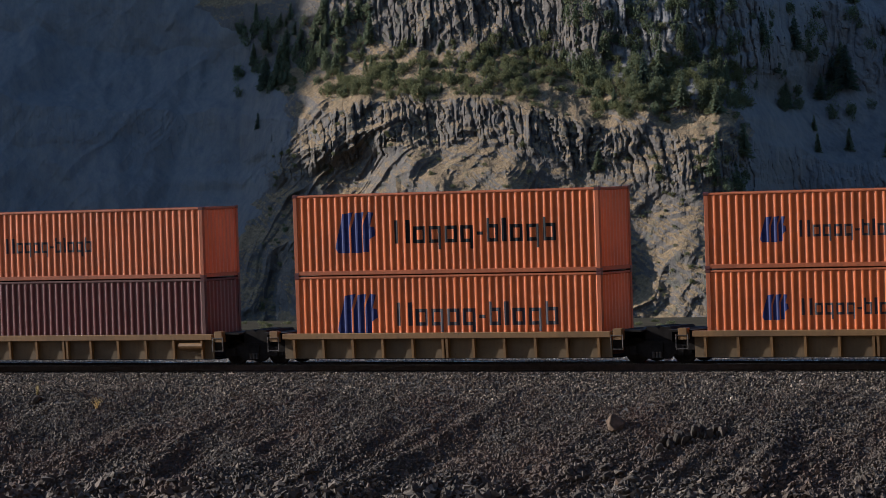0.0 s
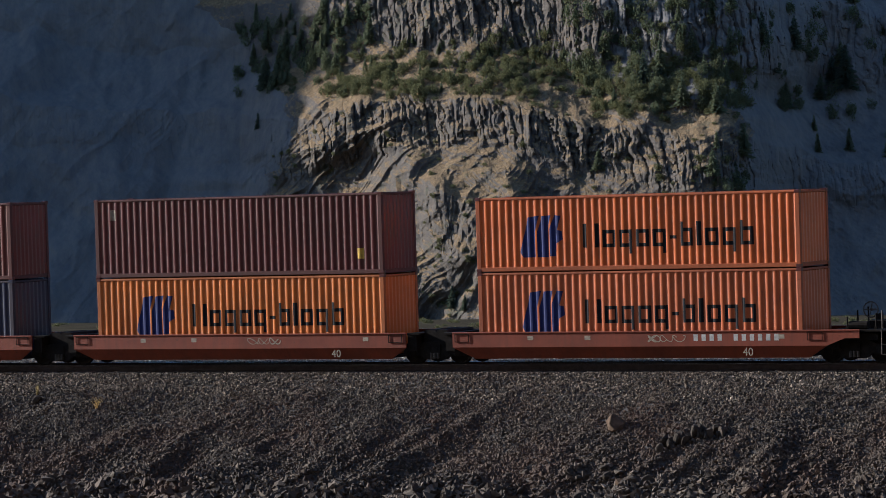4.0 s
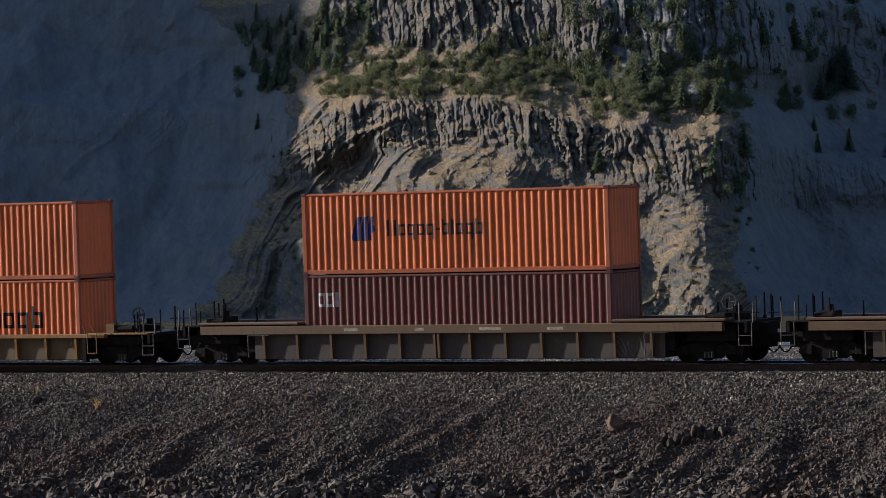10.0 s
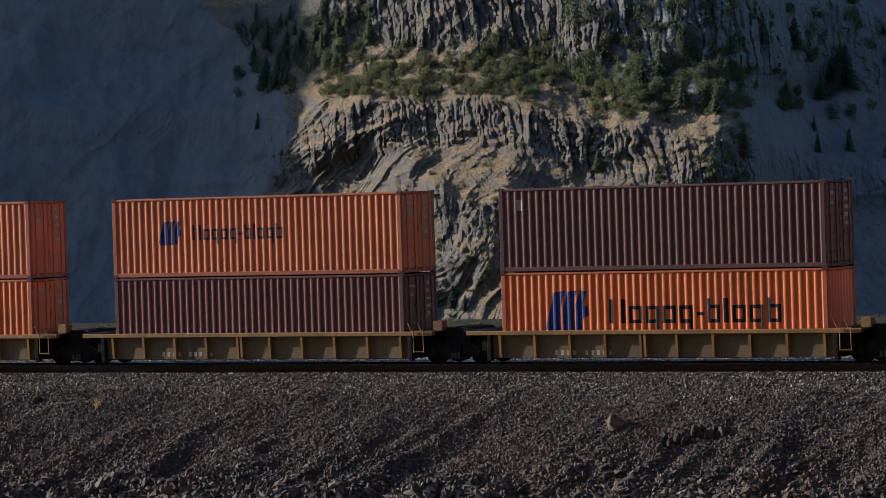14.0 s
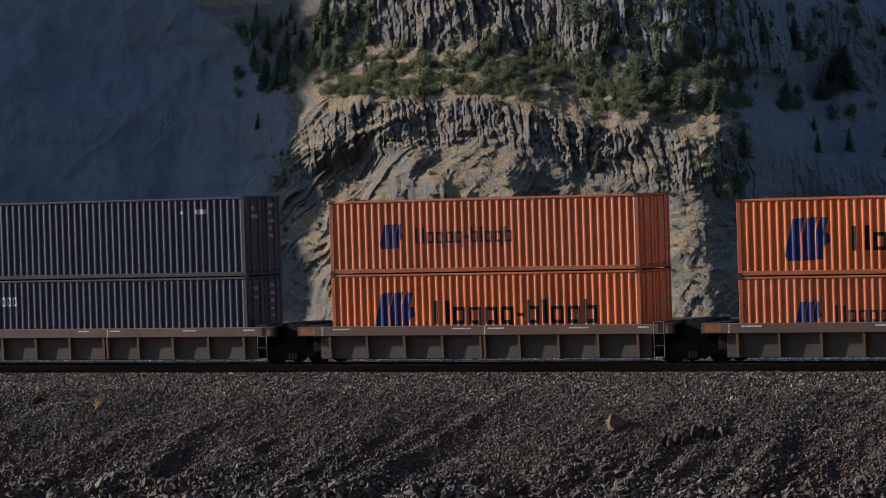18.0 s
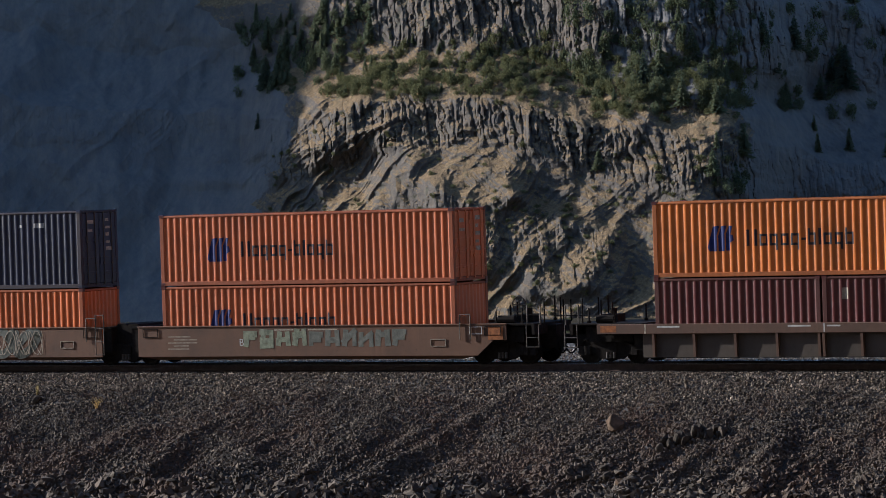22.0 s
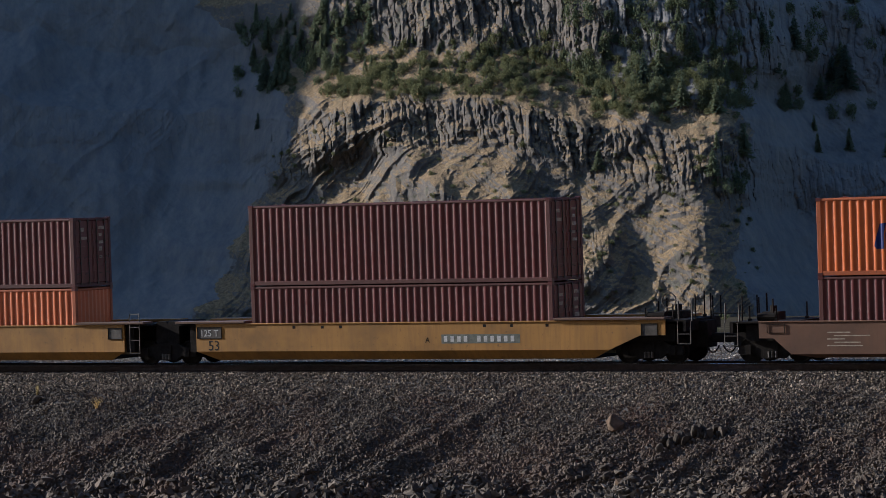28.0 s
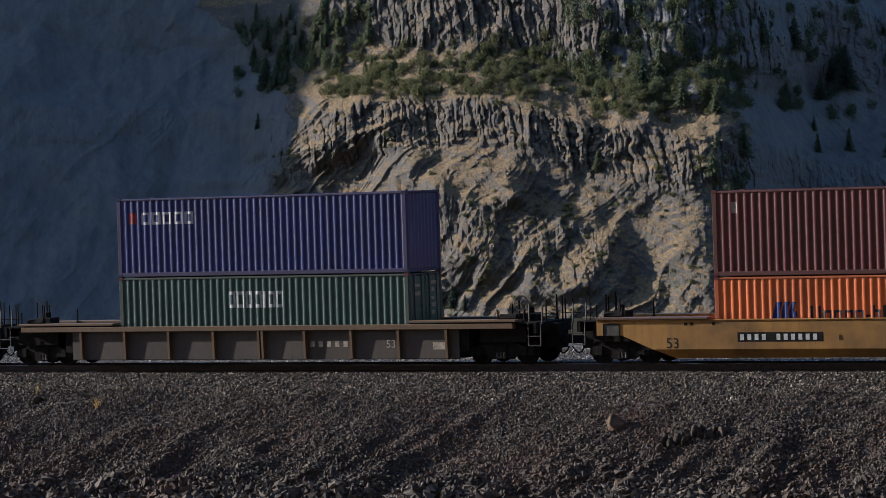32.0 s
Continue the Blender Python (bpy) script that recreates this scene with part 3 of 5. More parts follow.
def bank_things():
    rnd = random.Random(21)
    shapes = [rock_mesh("boulder", i, ROCK_LOOSE) for i in range(6)]
    grey = [rock_mesh("boulder", 40 + i, ROCK_GREY) for i in range(4)]
    pale = [rock_mesh("boulder", 20 + i, ROCK_PALE) for i in range(3)]
    bm = bmesh.new()
    for p in ((-0.50, -0.10, 0.20), (-0.42, 0.30, 0.30), (-0.15, -0.18, 0.62), (-0.05, 0.15, 0.58), (0.48, -0.05, 0.10), (0.40, 0.35, 0.15), (-0.30, -0.15, -0.45), (0.10, -0.42, -0.30), (0.45, 0.0, -0.45), (-0.2, 0.4, -0.4), (-0.18, -0.40, 0.05)):
        bm.verts.new(p)
    bmesh.ops.convex_hull(bm, input=bm.verts[:])
    bmesh.ops.bevel(bm, geom=bm.edges[:], offset=0.025, segments=1, affect="EDGES")
    me = bpy.data.meshes.new("boulder")
    bm.to_mesh(me)
    bm.free()
    me.materials.append(ROCK_PALE)
    place_on_bank(9.0, -4.6, 0.66, "boulder", me, "pale brown pointed boulder on the stone slope", "boulder", "boulders on the slope", -25, (1, 1, 0.9), 0.25)
    # a low ridge of broken rock
    for k in range(26):
        u = rnd.random()
        s, w, size = 11.2 + 2.1 * u + rnd.gauss(0, 0.16), -5.65 + 0.85 * u + rnd.gauss(0, 0.14), rnd.uniform(0.24, 0.58)
        place_on_bank(s, w, size, "boulder", (shapes + grey + grey)[rnd.randrange(14)], "craggy grey rock in a low ridge of rubble", "boulder", "boulders on the slope",
                      rnd.uniform(0, 360), (rnd.uniform(0.6, 1.0), 0.9, rnd.uniform(0.9, 1.5)), 0.34)
    for s, w, size, lab in ((16.9, -5.1, 0.30, "pale upright stone on the embankment slope"),
                            (10.4, -7.1, 0.5, "pale stone at the slope's foot"),
                            (-10.9, -7.5, 0.45, "pale stone at the slope's foot"), (8.9, -6.75, 0.42, "grey boulder near the slope's foot"),
                            (-15.2, -3.25, 0.55, "dark boulder beside a dry grass tuft")):
        place_on_bank(s, w, size, "boulder", pale[rnd.randrange(3)] if lab[0] == "p" else grey[rnd.randrange(4)] if lab[0] == "g" else shapes[rnd.randrange(6)], lab, "boulder", "boulders on the slope", rnd.uniform(0, 360), (0.85, 0.85, 1.1) if lab[0] == "p" else (1, 0.9, rnd.uniform(0.8, 1.1)), 0.22)
    for _ in range(64):
        s, w = rnd.choice((rnd.uniform(-16, 20), rnd.gauss(9.5, 1.6))), -7.9 + 1.7 * rnd.random() ** 1.6
        place_on_bank(s, w, rnd.uniform(0.2, 0.52), "boulder", (shapes + grey)[rnd.randrange(10)], "basalt boulder near the slope's foot", "boulder", "boulders on the slope",
                      rnd.uniform(0, 360), (rnd.uniform(0.8, 1.3), 1, rnd.uniform(0.6, 1.0)), 0.18)
    tuft(-15.4, -3.0, 0.62, 60, 0.25, 1)
    tuft(-12.3, -3.7, 0.55, 46, 1.0, 2)


bank_things()


# ---------------- trees and scrub on the mountain ----------------
def fir_meshes(seed, slim=1.0, sparse=0.0):
    rnd = random.Random(seed)
    V, F = [], []
    k = 7
    for z, r in ((0, 0.022), (0.5, 0.013), (0.98, 0.003)):
        V += [(r * math.cos(2 * math.pi * i / k), r * math.sin(2 * math.pi * i / k), z) for i in range(k)]
    for a in range(2):
        F += [(a * k + i, a * k + (i + 1) % k, a * k + k + (i + 1) % k, a * k + k + i) for i in range(k)]
    trunk = mesh("trunk", V, F, BARK)
    V, F = [], []
    z = 0.10 + 0.12 * sparse
    while z < 0.985:
        reach = 0.27 * slim * (1 - z) ** 0.8 + 0.012
        count = max(4, int(10 * (1 - z) + 4))
        a0 = rnd.uniform(0, 6.3)
        for i in range(count):
            if rnd.random() < 0.12 + sparse * 0.4:
                continue
            a = a0 + 2 * math.pi * i / count + rnd.uniform(-0.3, 0.3)
            r = reach * rnd.uniform(0.55, 1.2)
            zz = z + rnd.uniform(-0.02, 0.02)
            ca, sa = math.cos(a), math.sin(a)
            for f in (0.35, 0.65, 0.95):
                wd = 0.42 * reach * (1.15 - f) * rnd.uniform(0.7, 1.3) + 0.006
                cx, cz = r * f, zz - 0.30 * r * f + rnd.uniform(-0.006, 0.006)
                ln = 0.26 * r + 0.008
                n = len(V)
                for du, dv, dz in ((-ln, 0, 0.010), (0, wd, -0.012), (ln, 0, -0.016), (0, -wd, -0.012)):
                    x, y = cx + du, dv
                    V.append((x * ca - y * sa, x * sa + y * ca, cz + dz + rnd.uniform(-0.008, 0.008)))
                F.append((n, n + 1, n + 2, n + 3))
                n = len(V)
                for du, dz in ((-ln, 0.012), (-ln * 0.3, -0.025 - 0.02 * rnd.random()), (ln, -0.03), (ln * 0.4, 0.008)):
                    x, y = cx + du, rnd.uniform(-0.3, 0.3) * wd
                    V.append((x * ca - y * sa, x * sa + y * ca, cz + dz))
                F.append((n, n + 1, n + 2, n + 3))
        z += 0.032 + 0.012 * rnd.random()
    return trunk, mesh("crown", V, F, NEEDLE)


def scrub_mesh(seed, mat=None):
    """A loose, uneven heap of leaf clumps, about one unit across."""
    rnd = random.Random(seed)
    V, F = [], []
    lobes = [(rnd.uniform(-0.3, 0.3), rnd.uniform(-0.3, 0.3), rnd.uniform(0.15, 0.5), rnd.uniform(0.14, 0.3)) for _ in range(7)]
    for lx, ly, lz, lr in lobes:
        for _ in range(80):
            d = Vector((rnd.gauss(0, 1), rnd.gauss(0, 1), rnd.gauss(0, 1))).normalized() * lr * rnd.uniform(0.5, 1.1)
            p = Vector((lx, ly, max(0.02, lz + d.z * 1.1))) + Vector((d.x, d.y, 0))
            u = Vector((rnd.gauss(0, 1), rnd.gauss(0, 1), rnd.gauss(0, 1))).normalized() * rnd.uniform(0.022, 0.048)
            v = u.cross(Vector((rnd.gauss(0, 1), rnd.gauss(0, 1), rnd.gauss(0, 1)))).normalized() * rnd.uniform(0.022, 0.045)
            n = len(V)
            V += [tuple(p - u), tuple(p + v), tuple(p + u), tuple(p - v)]
            F.append((n, n + 1, n + 2, n + 3))
    return mesh("scrub_crown", V, F, mat or SHRUB)


FIRS = [fir_meshes(1), fir_meshes(2, 0.85), fir_meshes(3, 1.2, 0.15), fir_meshes(4, 0.75, 0.1), fir_meshes(5, 1.05), fir_meshes(6, 0.9, 0.3)]
SCRUBS = [scrub_mesh(i) for i in range(5)]
BROADS = [scrub_mesh(30 + i, BROAD) for i in range(4)]


def fir(x, z, height, variant, lean=0.0):
    """A fir that stands on the mountain's face at x across and z up."""
    y = float(cliff_y(np.array([x]), np.array([z]))[0])
    ob = new("fir_tree")
    ob.matrix_basis = pose(x, y + 0.3, z - 0.4, 0, lean, random.uniform(0, 360)) @ Matrix.Scale(height, 4)
    trunk, crown = FIRS[variant % len(FIRS)]
    part("trunk", trunk, ob)
    part("crown", crown, ob)
    return tagged(ob, "dark green fir on the mountainside", "tree", "firs on the mountain")


def joined(name, placed, label, category):
    """Many plants in one object: rows of mesh, place, scale, turn."""
    out, faces, at = [], [], 0
    for me, p, k, a in placed:
        co = np.empty(len(me.vertices) * 3, np.float32)
        me.vertices.foreach_get("co", co)
        co = co.reshape(-1, 3) * np.array(k)
        c, s = math.cos(a), math.sin(a)
        co = np.stack([co[:, 0] * c - co[:, 1] * s, co[:, 0] * s + co[:, 1] * c, co[:, 2]], 1) + np.array(p)
        idx = np.empty(len(me.polygons) * 4, np.int32)
        me.loops.foreach_get("vertex_index", idx)
        out.append(co)
        faces.append(idx.reshape(-1, 4) + at)
        at += len(co)
    ob = new(name, big_mesh(name, np.concatenate(out), np.concatenate(faces), placed[0][0].materials[0]))
    return tagged(ob, label, category, kind="stuff")


def spot(px, py, far=1150.0):
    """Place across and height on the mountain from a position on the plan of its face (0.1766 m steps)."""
    k = far / 6512
    return (px - 784) * k, 1.75 + (553 - py) * k


def woods():
    rnd = random.Random(8)
    # firs that stand apart: place across, foot, height on the plan of the face
    for px, py, h in ((1182, 132, 78), (1150, 140, 52), (440, 110, 66), (1395, 120, 66), (1425, 180, 52),
                      (1300, 335, 44), (1345, 120, 50), (1470, 90, 60), (1240, 100, 60), (1545, 140, 90), (1520, 130, 60), (1308, 90, 52),
                      (590, 60, 42), (560, 80, 34), (425, 190, 36), (1085, 90, 54), (1110, 60, 60), (1260, 330, 34), 
                      (520, 70, 40), (470, 60, 46), (1440, 70, 60), (1205, 110, 40), (1495, 160, 50), (1370, 70, 60), (800, 545, 44), (822, 548, 30)):
        x, z = spot(px, py)
        fir(x, z, h * 0.1766 * rnd.uniform(0.95, 1.1), rnd.randrange(6), rnd.uniform(-2, 2))
    # the rest of the woods
    placed = []
    for _ in range(60):
        px, py = rnd.uniform(1040, 1640), rnd.uniform(-40, 330)
        line = 215 - 0.10 * (px - 1040) if px < 1240 else 215 + (px - 1240) * 0.5
        if py > line - 60 and rnd.random() < 0.75:
            continue
        if px < 1235 and rnd.random() < 0.6:
            continue
        if px > 1330 and rnd.random() < 0.5:
            continue
        placed.append((px, py, rnd.uniform(28, 62)))
    for _ in range(20):
        px, py = rnd.uniform(330, 560), rnd.uniform(-50, 210)
        if rnd.random() < (py + 20) / 200 or (px > 480 and py > 80):
            continue
        placed.append((px, py, rnd.uniform(20, 42)))
    for _ in range(34):
        px, py = rnd.uniform(385, 650), rnd.uniform(-20, 125)
        if py > 125 - 0.25 * abs(px - 430):
            continue
        placed.append((px, py, rnd.uniform(26, 62)))
    for _ in range(120):
        px, py = rnd.uniform(560, 1050), rnd.uniform(20, 140)
        if rnd.random() < 0.5:
            continue
        placed.append((px, py, rnd.uniform(10, 24)))
    rows = []
    for px, py, h in placed:
        x, z = spot(px, py)
        y = float(cliff_y(np.array([x]), np.array([z]))[0])
        k = h * 0.1766
        rows.append((FIRS[rnd.randrange(6)][1], (x, y, z - 0.5), (k, k, k * rnd.uniform(0.9, 1.15)), rnd.uniform(0, 6.3)))
    joined("fir_wood", rows, "dark fir woods on the shaded mountainside", "woods")
    rows = []
    for _ in range(1300):
        px, py = rnd.uniform(440, 1330), rnd.uniform(20, 560)
        ledge = 60 < py < 150 + 0.14 * (px - 700)
        talus = py > 330
        p = 0.6 if ledge else 0.62 if talus else 0.14
        if px > 1120 and 90 < py < 200:
            p = 0.9
        if px > 1230 and py > 200:
            p = 0.5
        if rnd.random() > p:
            continue
        x, z = spot(px, py)
        y = float(cliff_y(np.array([x]), np.array([z]))[0])
        k = rnd.uniform(1.6, 5.5) if ledge or (px > 1120 and py < 330) else rnd.uniform(0.9, 3.4)
        rows.append((SCRUBS[rnd.randrange(5)], (x, y - 0.2, z - 0.25 * k), (k, k, k * rnd.uniform(0.6, 1.0)), rnd.uniform(0, 6.3)))
    for _ in range(330):
        if rnd.random() < 0.55:
            px, py = rnd.uniform(560, 1010), rnd.gauss(100, 32)
            if py > 150 + 0.1 * (px - 700) or py < 40:
                continue
        else:
            px, py = rnd.uniform(1030, 1340), rnd.gauss(150, 34)
            if py > 205:
                continue
        x, z = spot(px, py)
        y = float(cliff_y(np.array([x]), np.array([z]))[0])
        k = rnd.uniform(3.0, 7.5)
        rows.append((SCRUBS[rnd.randrange(5)], (x, y - 0.4, z - 0.25 * k), (k * 0.8, k * 0.8, k * rnd.uniform(0.8, 1.25)), rnd.uniform(0, 6.3)))
    broad = []
    for _ in range(260):
        if rnd.random() < 0.78:
            px, py = rnd.uniform(1020, 1640), rnd.uniform(-40, 300)
            if py > 200 or (px > 1330 and rnd.random() < 0.6):
                continue
        else:
            px, py = rnd.uniform(370, 660), rnd.uniform(-30, 150)
            if py > 135 - 0.2 * abs(px - 430):
                continue
        x, z = spot(px, py)
        y = float(cliff_y(np.array([x]), np.array([z]))[0])
        k = rnd.uniform(3.5, 9.5)
        broad.append((BROADS[rnd.randrange(4)], (x, y - 0.4, z - 0.25 * k), (k * 0.8, k * 0.8, k * rnd.uniform(0.9, 1.4)), rnd.uniform(0, 6.3)))
    for _ in range(110):
        u = rnd.random()
        y = 230 + 750 * u
        x, k = rnd.uniform(-0.13, 0.13) * y, rnd.uniform(0.5, 1.3) * (1 + u)
        z = float(bed_z(np.array([0.0]), np.array([y - TRACK_Y]))[0])
        rows.append((SCRUBS[rnd.randrange(5)], (x, y, z - 0.1 * k), (k * 1.6, k, k * 0.8), rnd.uniform(0, 6.3)))
    for px, py, k in ((1302, 338, 8.5), (1322, 322, 6.0), (1284, 345, 5.0)):
        x, z = spot(px, py)
        y = float(cliff_y(np.array([x]), np.array([z]))[0])
        broad.append((BROADS[rnd.randrange(4)], (x, y - 3.0, z - 0.25 * k), (k * 0.8, k * 0.8, k * 1.1), rnd.uniform(0, 6.3)))
    joined("broadleaf_wood", broad, "olive green broad-leaved trees among the firs", "woods")
    joined("scrub", rows, "olive green scrub on ledges and talus", "scrub")


woods()


# ---------------- containers ----------------
HIGH, STD = 2.896, 2.591
L40, L20 = 12.192, 6.058
HALF = 1.219


def corrugation(x0, x1, pitch=0.278, deep=0.038):
    """Breaks of a folded steel wall between x0 and x1: places and how far each lies in."""
    n = max(1, round((x1 - x0) / pitch))
    p = (x1 - x0) / n
    xs, ds = [], []
    r = 0.028
    for i in range(n):
        a = x0 + i * p
        for f, d0, d1 in ((0.13, 0, 1), (0.375, 1, -1), (0.625, 1, -1), (0.87, 0, 1)):
            into = f in (0.13, 0.625)
            bend = deep * r / 0.245
            lo, hi = (d0 * deep, d0 * deep + d1 * bend) if into else (d0 * deep + d1 * bend, d0 * deep)
            xs += [a + (f - r) * p, a + (f + r) * p]
            ds += [lo, hi]
    return [x0] + xs + [x1], [0] + ds + [0]


def folded(V, F, xs, ds, y, out, z0, z1, across=False):
    """Adds a folded wall; out = -1 faces -y, +1 faces +y. across: the wall runs along y and faces x."""
    n = len(V)
    for x, d in zip(xs, ds):
        for z in (z0, z1):
            V.append((y - out * d, x, z) if across else (x, y - out * d, z))
    for i in range(len(xs) - 1):
        a = n + 2 * i
        f = (a, a + 2, a + 3, a + 1)
        F.append(f if (out < 0) != across else f[::-1])


def container_meshes(length, height, key):
    k = ("container", length, height, key)
    if k in STORE:
        return STORE[k]
    mat = PAINT[key]
    out = {}
    sx, sd = corrugation(-length + 0.12, -0.12)
    out["profile"] = (sx, sd)
    for nm, y, o in (("near", -HALF + 0.012, -1), ("far", HALF - 0.012, 1)):
        V, F = [], []
        folded(V, F, sx, sd, y, o, 0.15, height - 0.10)
        out["side_" + nm] = mesh("side_panel", V, F, mat, True)
    ex, ed = corrugation(-HALF + 0.11, HALF - 0.11, 0.25, 0.042)
    for nm, x, o in (("front", -0.016, 1), ("back", -length + 0.016, -1)):
        V, F = [], []
        folded(V, F, ex, ed, x, o, 0.16, height - 0.13, True)
        out["end_" + nm] = mesh("end_panel", V, F, mat, True)
    V, F = [], []
    rx, rd = corrugation(-length + 0.15, -0.15, 0.42, 0.02)
    n = 0
    for x, d in zip(rx, rd):
        V += [(x, -HALF + 0.06, height - 0.025 - d), (x, HALF - 0.06, height - 0.025 - d)]
    F += [(2 * i, 2 * i + 2, 2 * i + 3, 2 * i + 1) for i in range(len(rx) - 1)]
    out["roof"] = mesh("roof_panel", V, F, roof_paint(key))
    V, F = [], []
    box(V, F, -length + 0.1, -0.1, -HALF + 0.06, HALF - 0.06, 0.06, 0.13)
    out["floor"] = mesh("floor_panel", V, F, STEEL)
    for nm, z0, z1, dep in (("top", height - 0.115, height - 0.028, 0.065), ("bottom", 0.02, 0.165, 0.05)):
        for sd_, y0, y1 in (("near", -HALF + 0.002, -HALF + dep), ("far", HALF - dep, HALF - 0.002)):
            V, F = [], []
            box(V, F, -length + 0.16, -0.16, y0, y1, z0, z1, 0.022 if nm == "top" else 0.01)
            out["rail_%s_%s" % (nm, sd_)] = mesh("%s_rail" % nm, V, F, frame_paint(key))
        for e, x0, x1 in (("front", -0.075, -0.004), ("back", -length + 0.004, -length + 0.075)):
            V, F = [], []
            box(V, F, x0, x1, -HALF + 0.15, HALF - 0.15, z0, z1 - 0.01, 0.008)
            out["bar_%s_%s" % (nm, e)] = mesh("%s_header" % nm, V, F, frame_paint(key))
    V, F = [], []
    box(V, F, -0.08, 0.08, -0.075, 0.075, 0.11, height - 0.11, 0.012)
    out["post"] = mesh("corner_post", V, F, frame_paint(key))
    V, F = [], []
    box(V, F, -0.089, 0.089, -0.081, 0.081, -0.059, 0.059, 0.012)
    out["casting"] = mesh("corner_casting", V, F, PAINT["brown"] if key not in ("navy", "slate", "seablue") else PAINT["navy"])
    V, F = [], []
    box(V, F, -0.05, -0.02, 0.012, HALF - 0.12, 0.17, height - 0.13)
    for i in range(5):
        z = 0.30 + i * (height - 0.75) / 4
        box(V, F, -0.024, -0.004, 0.06, HALF - 0.17, z, z + 0.30, 0.006)
    out["door"] = mesh("door", V, F, mat)
    V, F = [], []
    rod(V, F, (0.012, 0, 0.12), (0.012, 0, height - 0.08), 0.017)
    for z in (0.55, 1.15):
        rod(V, F, (0.016, 0, z), (0.016, 0.28, z - 0.06), 0.012, 5)
    for z in (0.14, 0.9, 1.7, height - 0.12):
        box(V, F, -0.01, 0.03, -0.05, 0.05, z - 0.035, z + 0.035)
    out["lock"] = mesh("locking_bar", V, F, GREY_STEEL if key not in ("orange", "bright", "faded") else mat)
    STORE[k] = out
    return out


def clip(poly, axis, at, keep_above):
    out = []
    for i in range(len(poly)):
        p, q = poly[i], poly[(i + 1) % len(poly)]
        a, b = p[axis] - at, q[axis] - at
        if not keep_above:
            a, b = -a, -b
        if a >= 0:
            out.append(p)
        if (a > 0 and b < 0) or (a < 0 and b > 0):
            f = a / (a - b)
            out.append((p[0] + (q[0] - p[0]) * f, p[1] + (q[1] - p[1]) * f))
    return out


def laid_on(polys, xs, ds, y, lift=0.004):
    """Flat marks laid into the folds of a wall that faces -y."""
    V, F, seen = [], [], {}
    for poly in polys:
        lo, hi = min(p[0] for p in poly), max(p[0] for p in poly)
        for i in range(len(xs) - 1):
            a, b = xs[i], xs[i + 1]
            if b <= lo or a >= hi or b - a < 1e-6:
                continue
            piece = clip(clip(poly, 0, a, True), 0, b, False)
            if len(piece) < 3:
                continue
            area = sum(p[0] * q[1] - q[0] * p[1] for p, q in zip(piece, piece[1:] + piece[:1]))
            if area < 0:
                piece = piece[::-1]
            face = []
            for px, pz in piece:
                k = (round(px, 4), round(pz, 4))
                if k not in seen:
                    f = (px - a) / (b - a)
                    seen[k] = len(V)
                    V.append((px, y + ds[i] + (ds[i + 1] - ds[i]) * f - lift, pz))
                if seen[k] not in face:
                    face.append(seen[k])
            if len(face) > 2:
                F.append(tuple(face))
    return V, F


def rect(x0, x1, z0, z1, lean=0.0):
    h = z1 - z0
    return [(x0, z0), (x1, z0), (x1 + lean * h, z1), (x0 + lean * h, z1)]


# block widths and extents of the company wordmark: width, foot, head (in letter heights)
WORD = [(1.0, 0, 1), (0.78, 0, 0.72), (0.8, -0.28, 0.72), (0.78, 0, 0.72), (0.8, -0.28, 0.72), (0.42, 0.3, 0.44), (0.72, 0, 1), (0.28, 0, 1),
        (0.8, 0, 0.72), (0.8, -0.28, 0.72), (0.8, 0, 1)]


def word_blocks(x0, x1, z0, cap, word=WORD):
    """A row of plain upright bars in place of lettering: a hollow block for each broad letter, one bar for each narrow."""
    total = sum(a[0] for a in word) + 0.24 * (len(word) - 1)
    k = (x1 - x0) / total
    x, groups = x0, []
    for wd, lo, hi in word:
        w = wd * k
        if wd > 0.6:
            top = z0 + min(hi, 0.74 if wd < 0.95 else 1) * cap
            t, foot = 0.24 * w, z0 + max(lo, 0) * cap
            block = [rect(x, x + t, foot, z0 + hi * cap), rect(x + w - t, x + w, z0 + lo * cap, top)]
            if wd < 0.95:
                block += [rect(x + t, x + w - t, foot, foot + 0.15 * cap), rect(x + t, x + w - t, top - 0.15 * cap, top)]
            groups.append(block)
        else:
            groups.append([rect(x, x + w, z0 + lo * cap, z0 + hi * cap)])
        x += w + 0.24 * k
    return groups


def emblem(x0, x1, z0, z1):
    """The blue emblem as three leaning blades."""
    w, h = x1 - x0, z1 - z0
    at = lambda u, v: (x0 + u * w, z0 + v * h)
    return [[at(0.0, 0.12), at(0.08, 0.0), at(0.36, 0.0), at(0.36, 0.62), at(0.46, 1.0), at(0.20, 0.96)],
            [at(0.41, 0.0), at(0.66, 0.0), at(0.66, 0.70), at(0.74, 1.0), at(0.52, 0.98), at(0.41, 0.60)],
            [at(0.70, 0.02), at(0.84, 0.02), at(0.86, 0.32), at(1.0, 0.42), at(0.98, 0.62), at(0.84, 0.66), at(0.97, 0.98), at(0.82, 1.0), at(0.70, 0.66)]]


def triangles(polys):
    """Splits outlines that are not convex into triangles round their middle."""
    out = []
    for p in polys:
        c = (sum(a[0] for a in p) / len(p), sum(a[1] for a in p) / len(p))
        out += [[c, p[i], p[(i + 1) % len(p)]] for i in range(len(p))]
    return out


def blades(polys):
    return [triangles([p]) for p in polys]


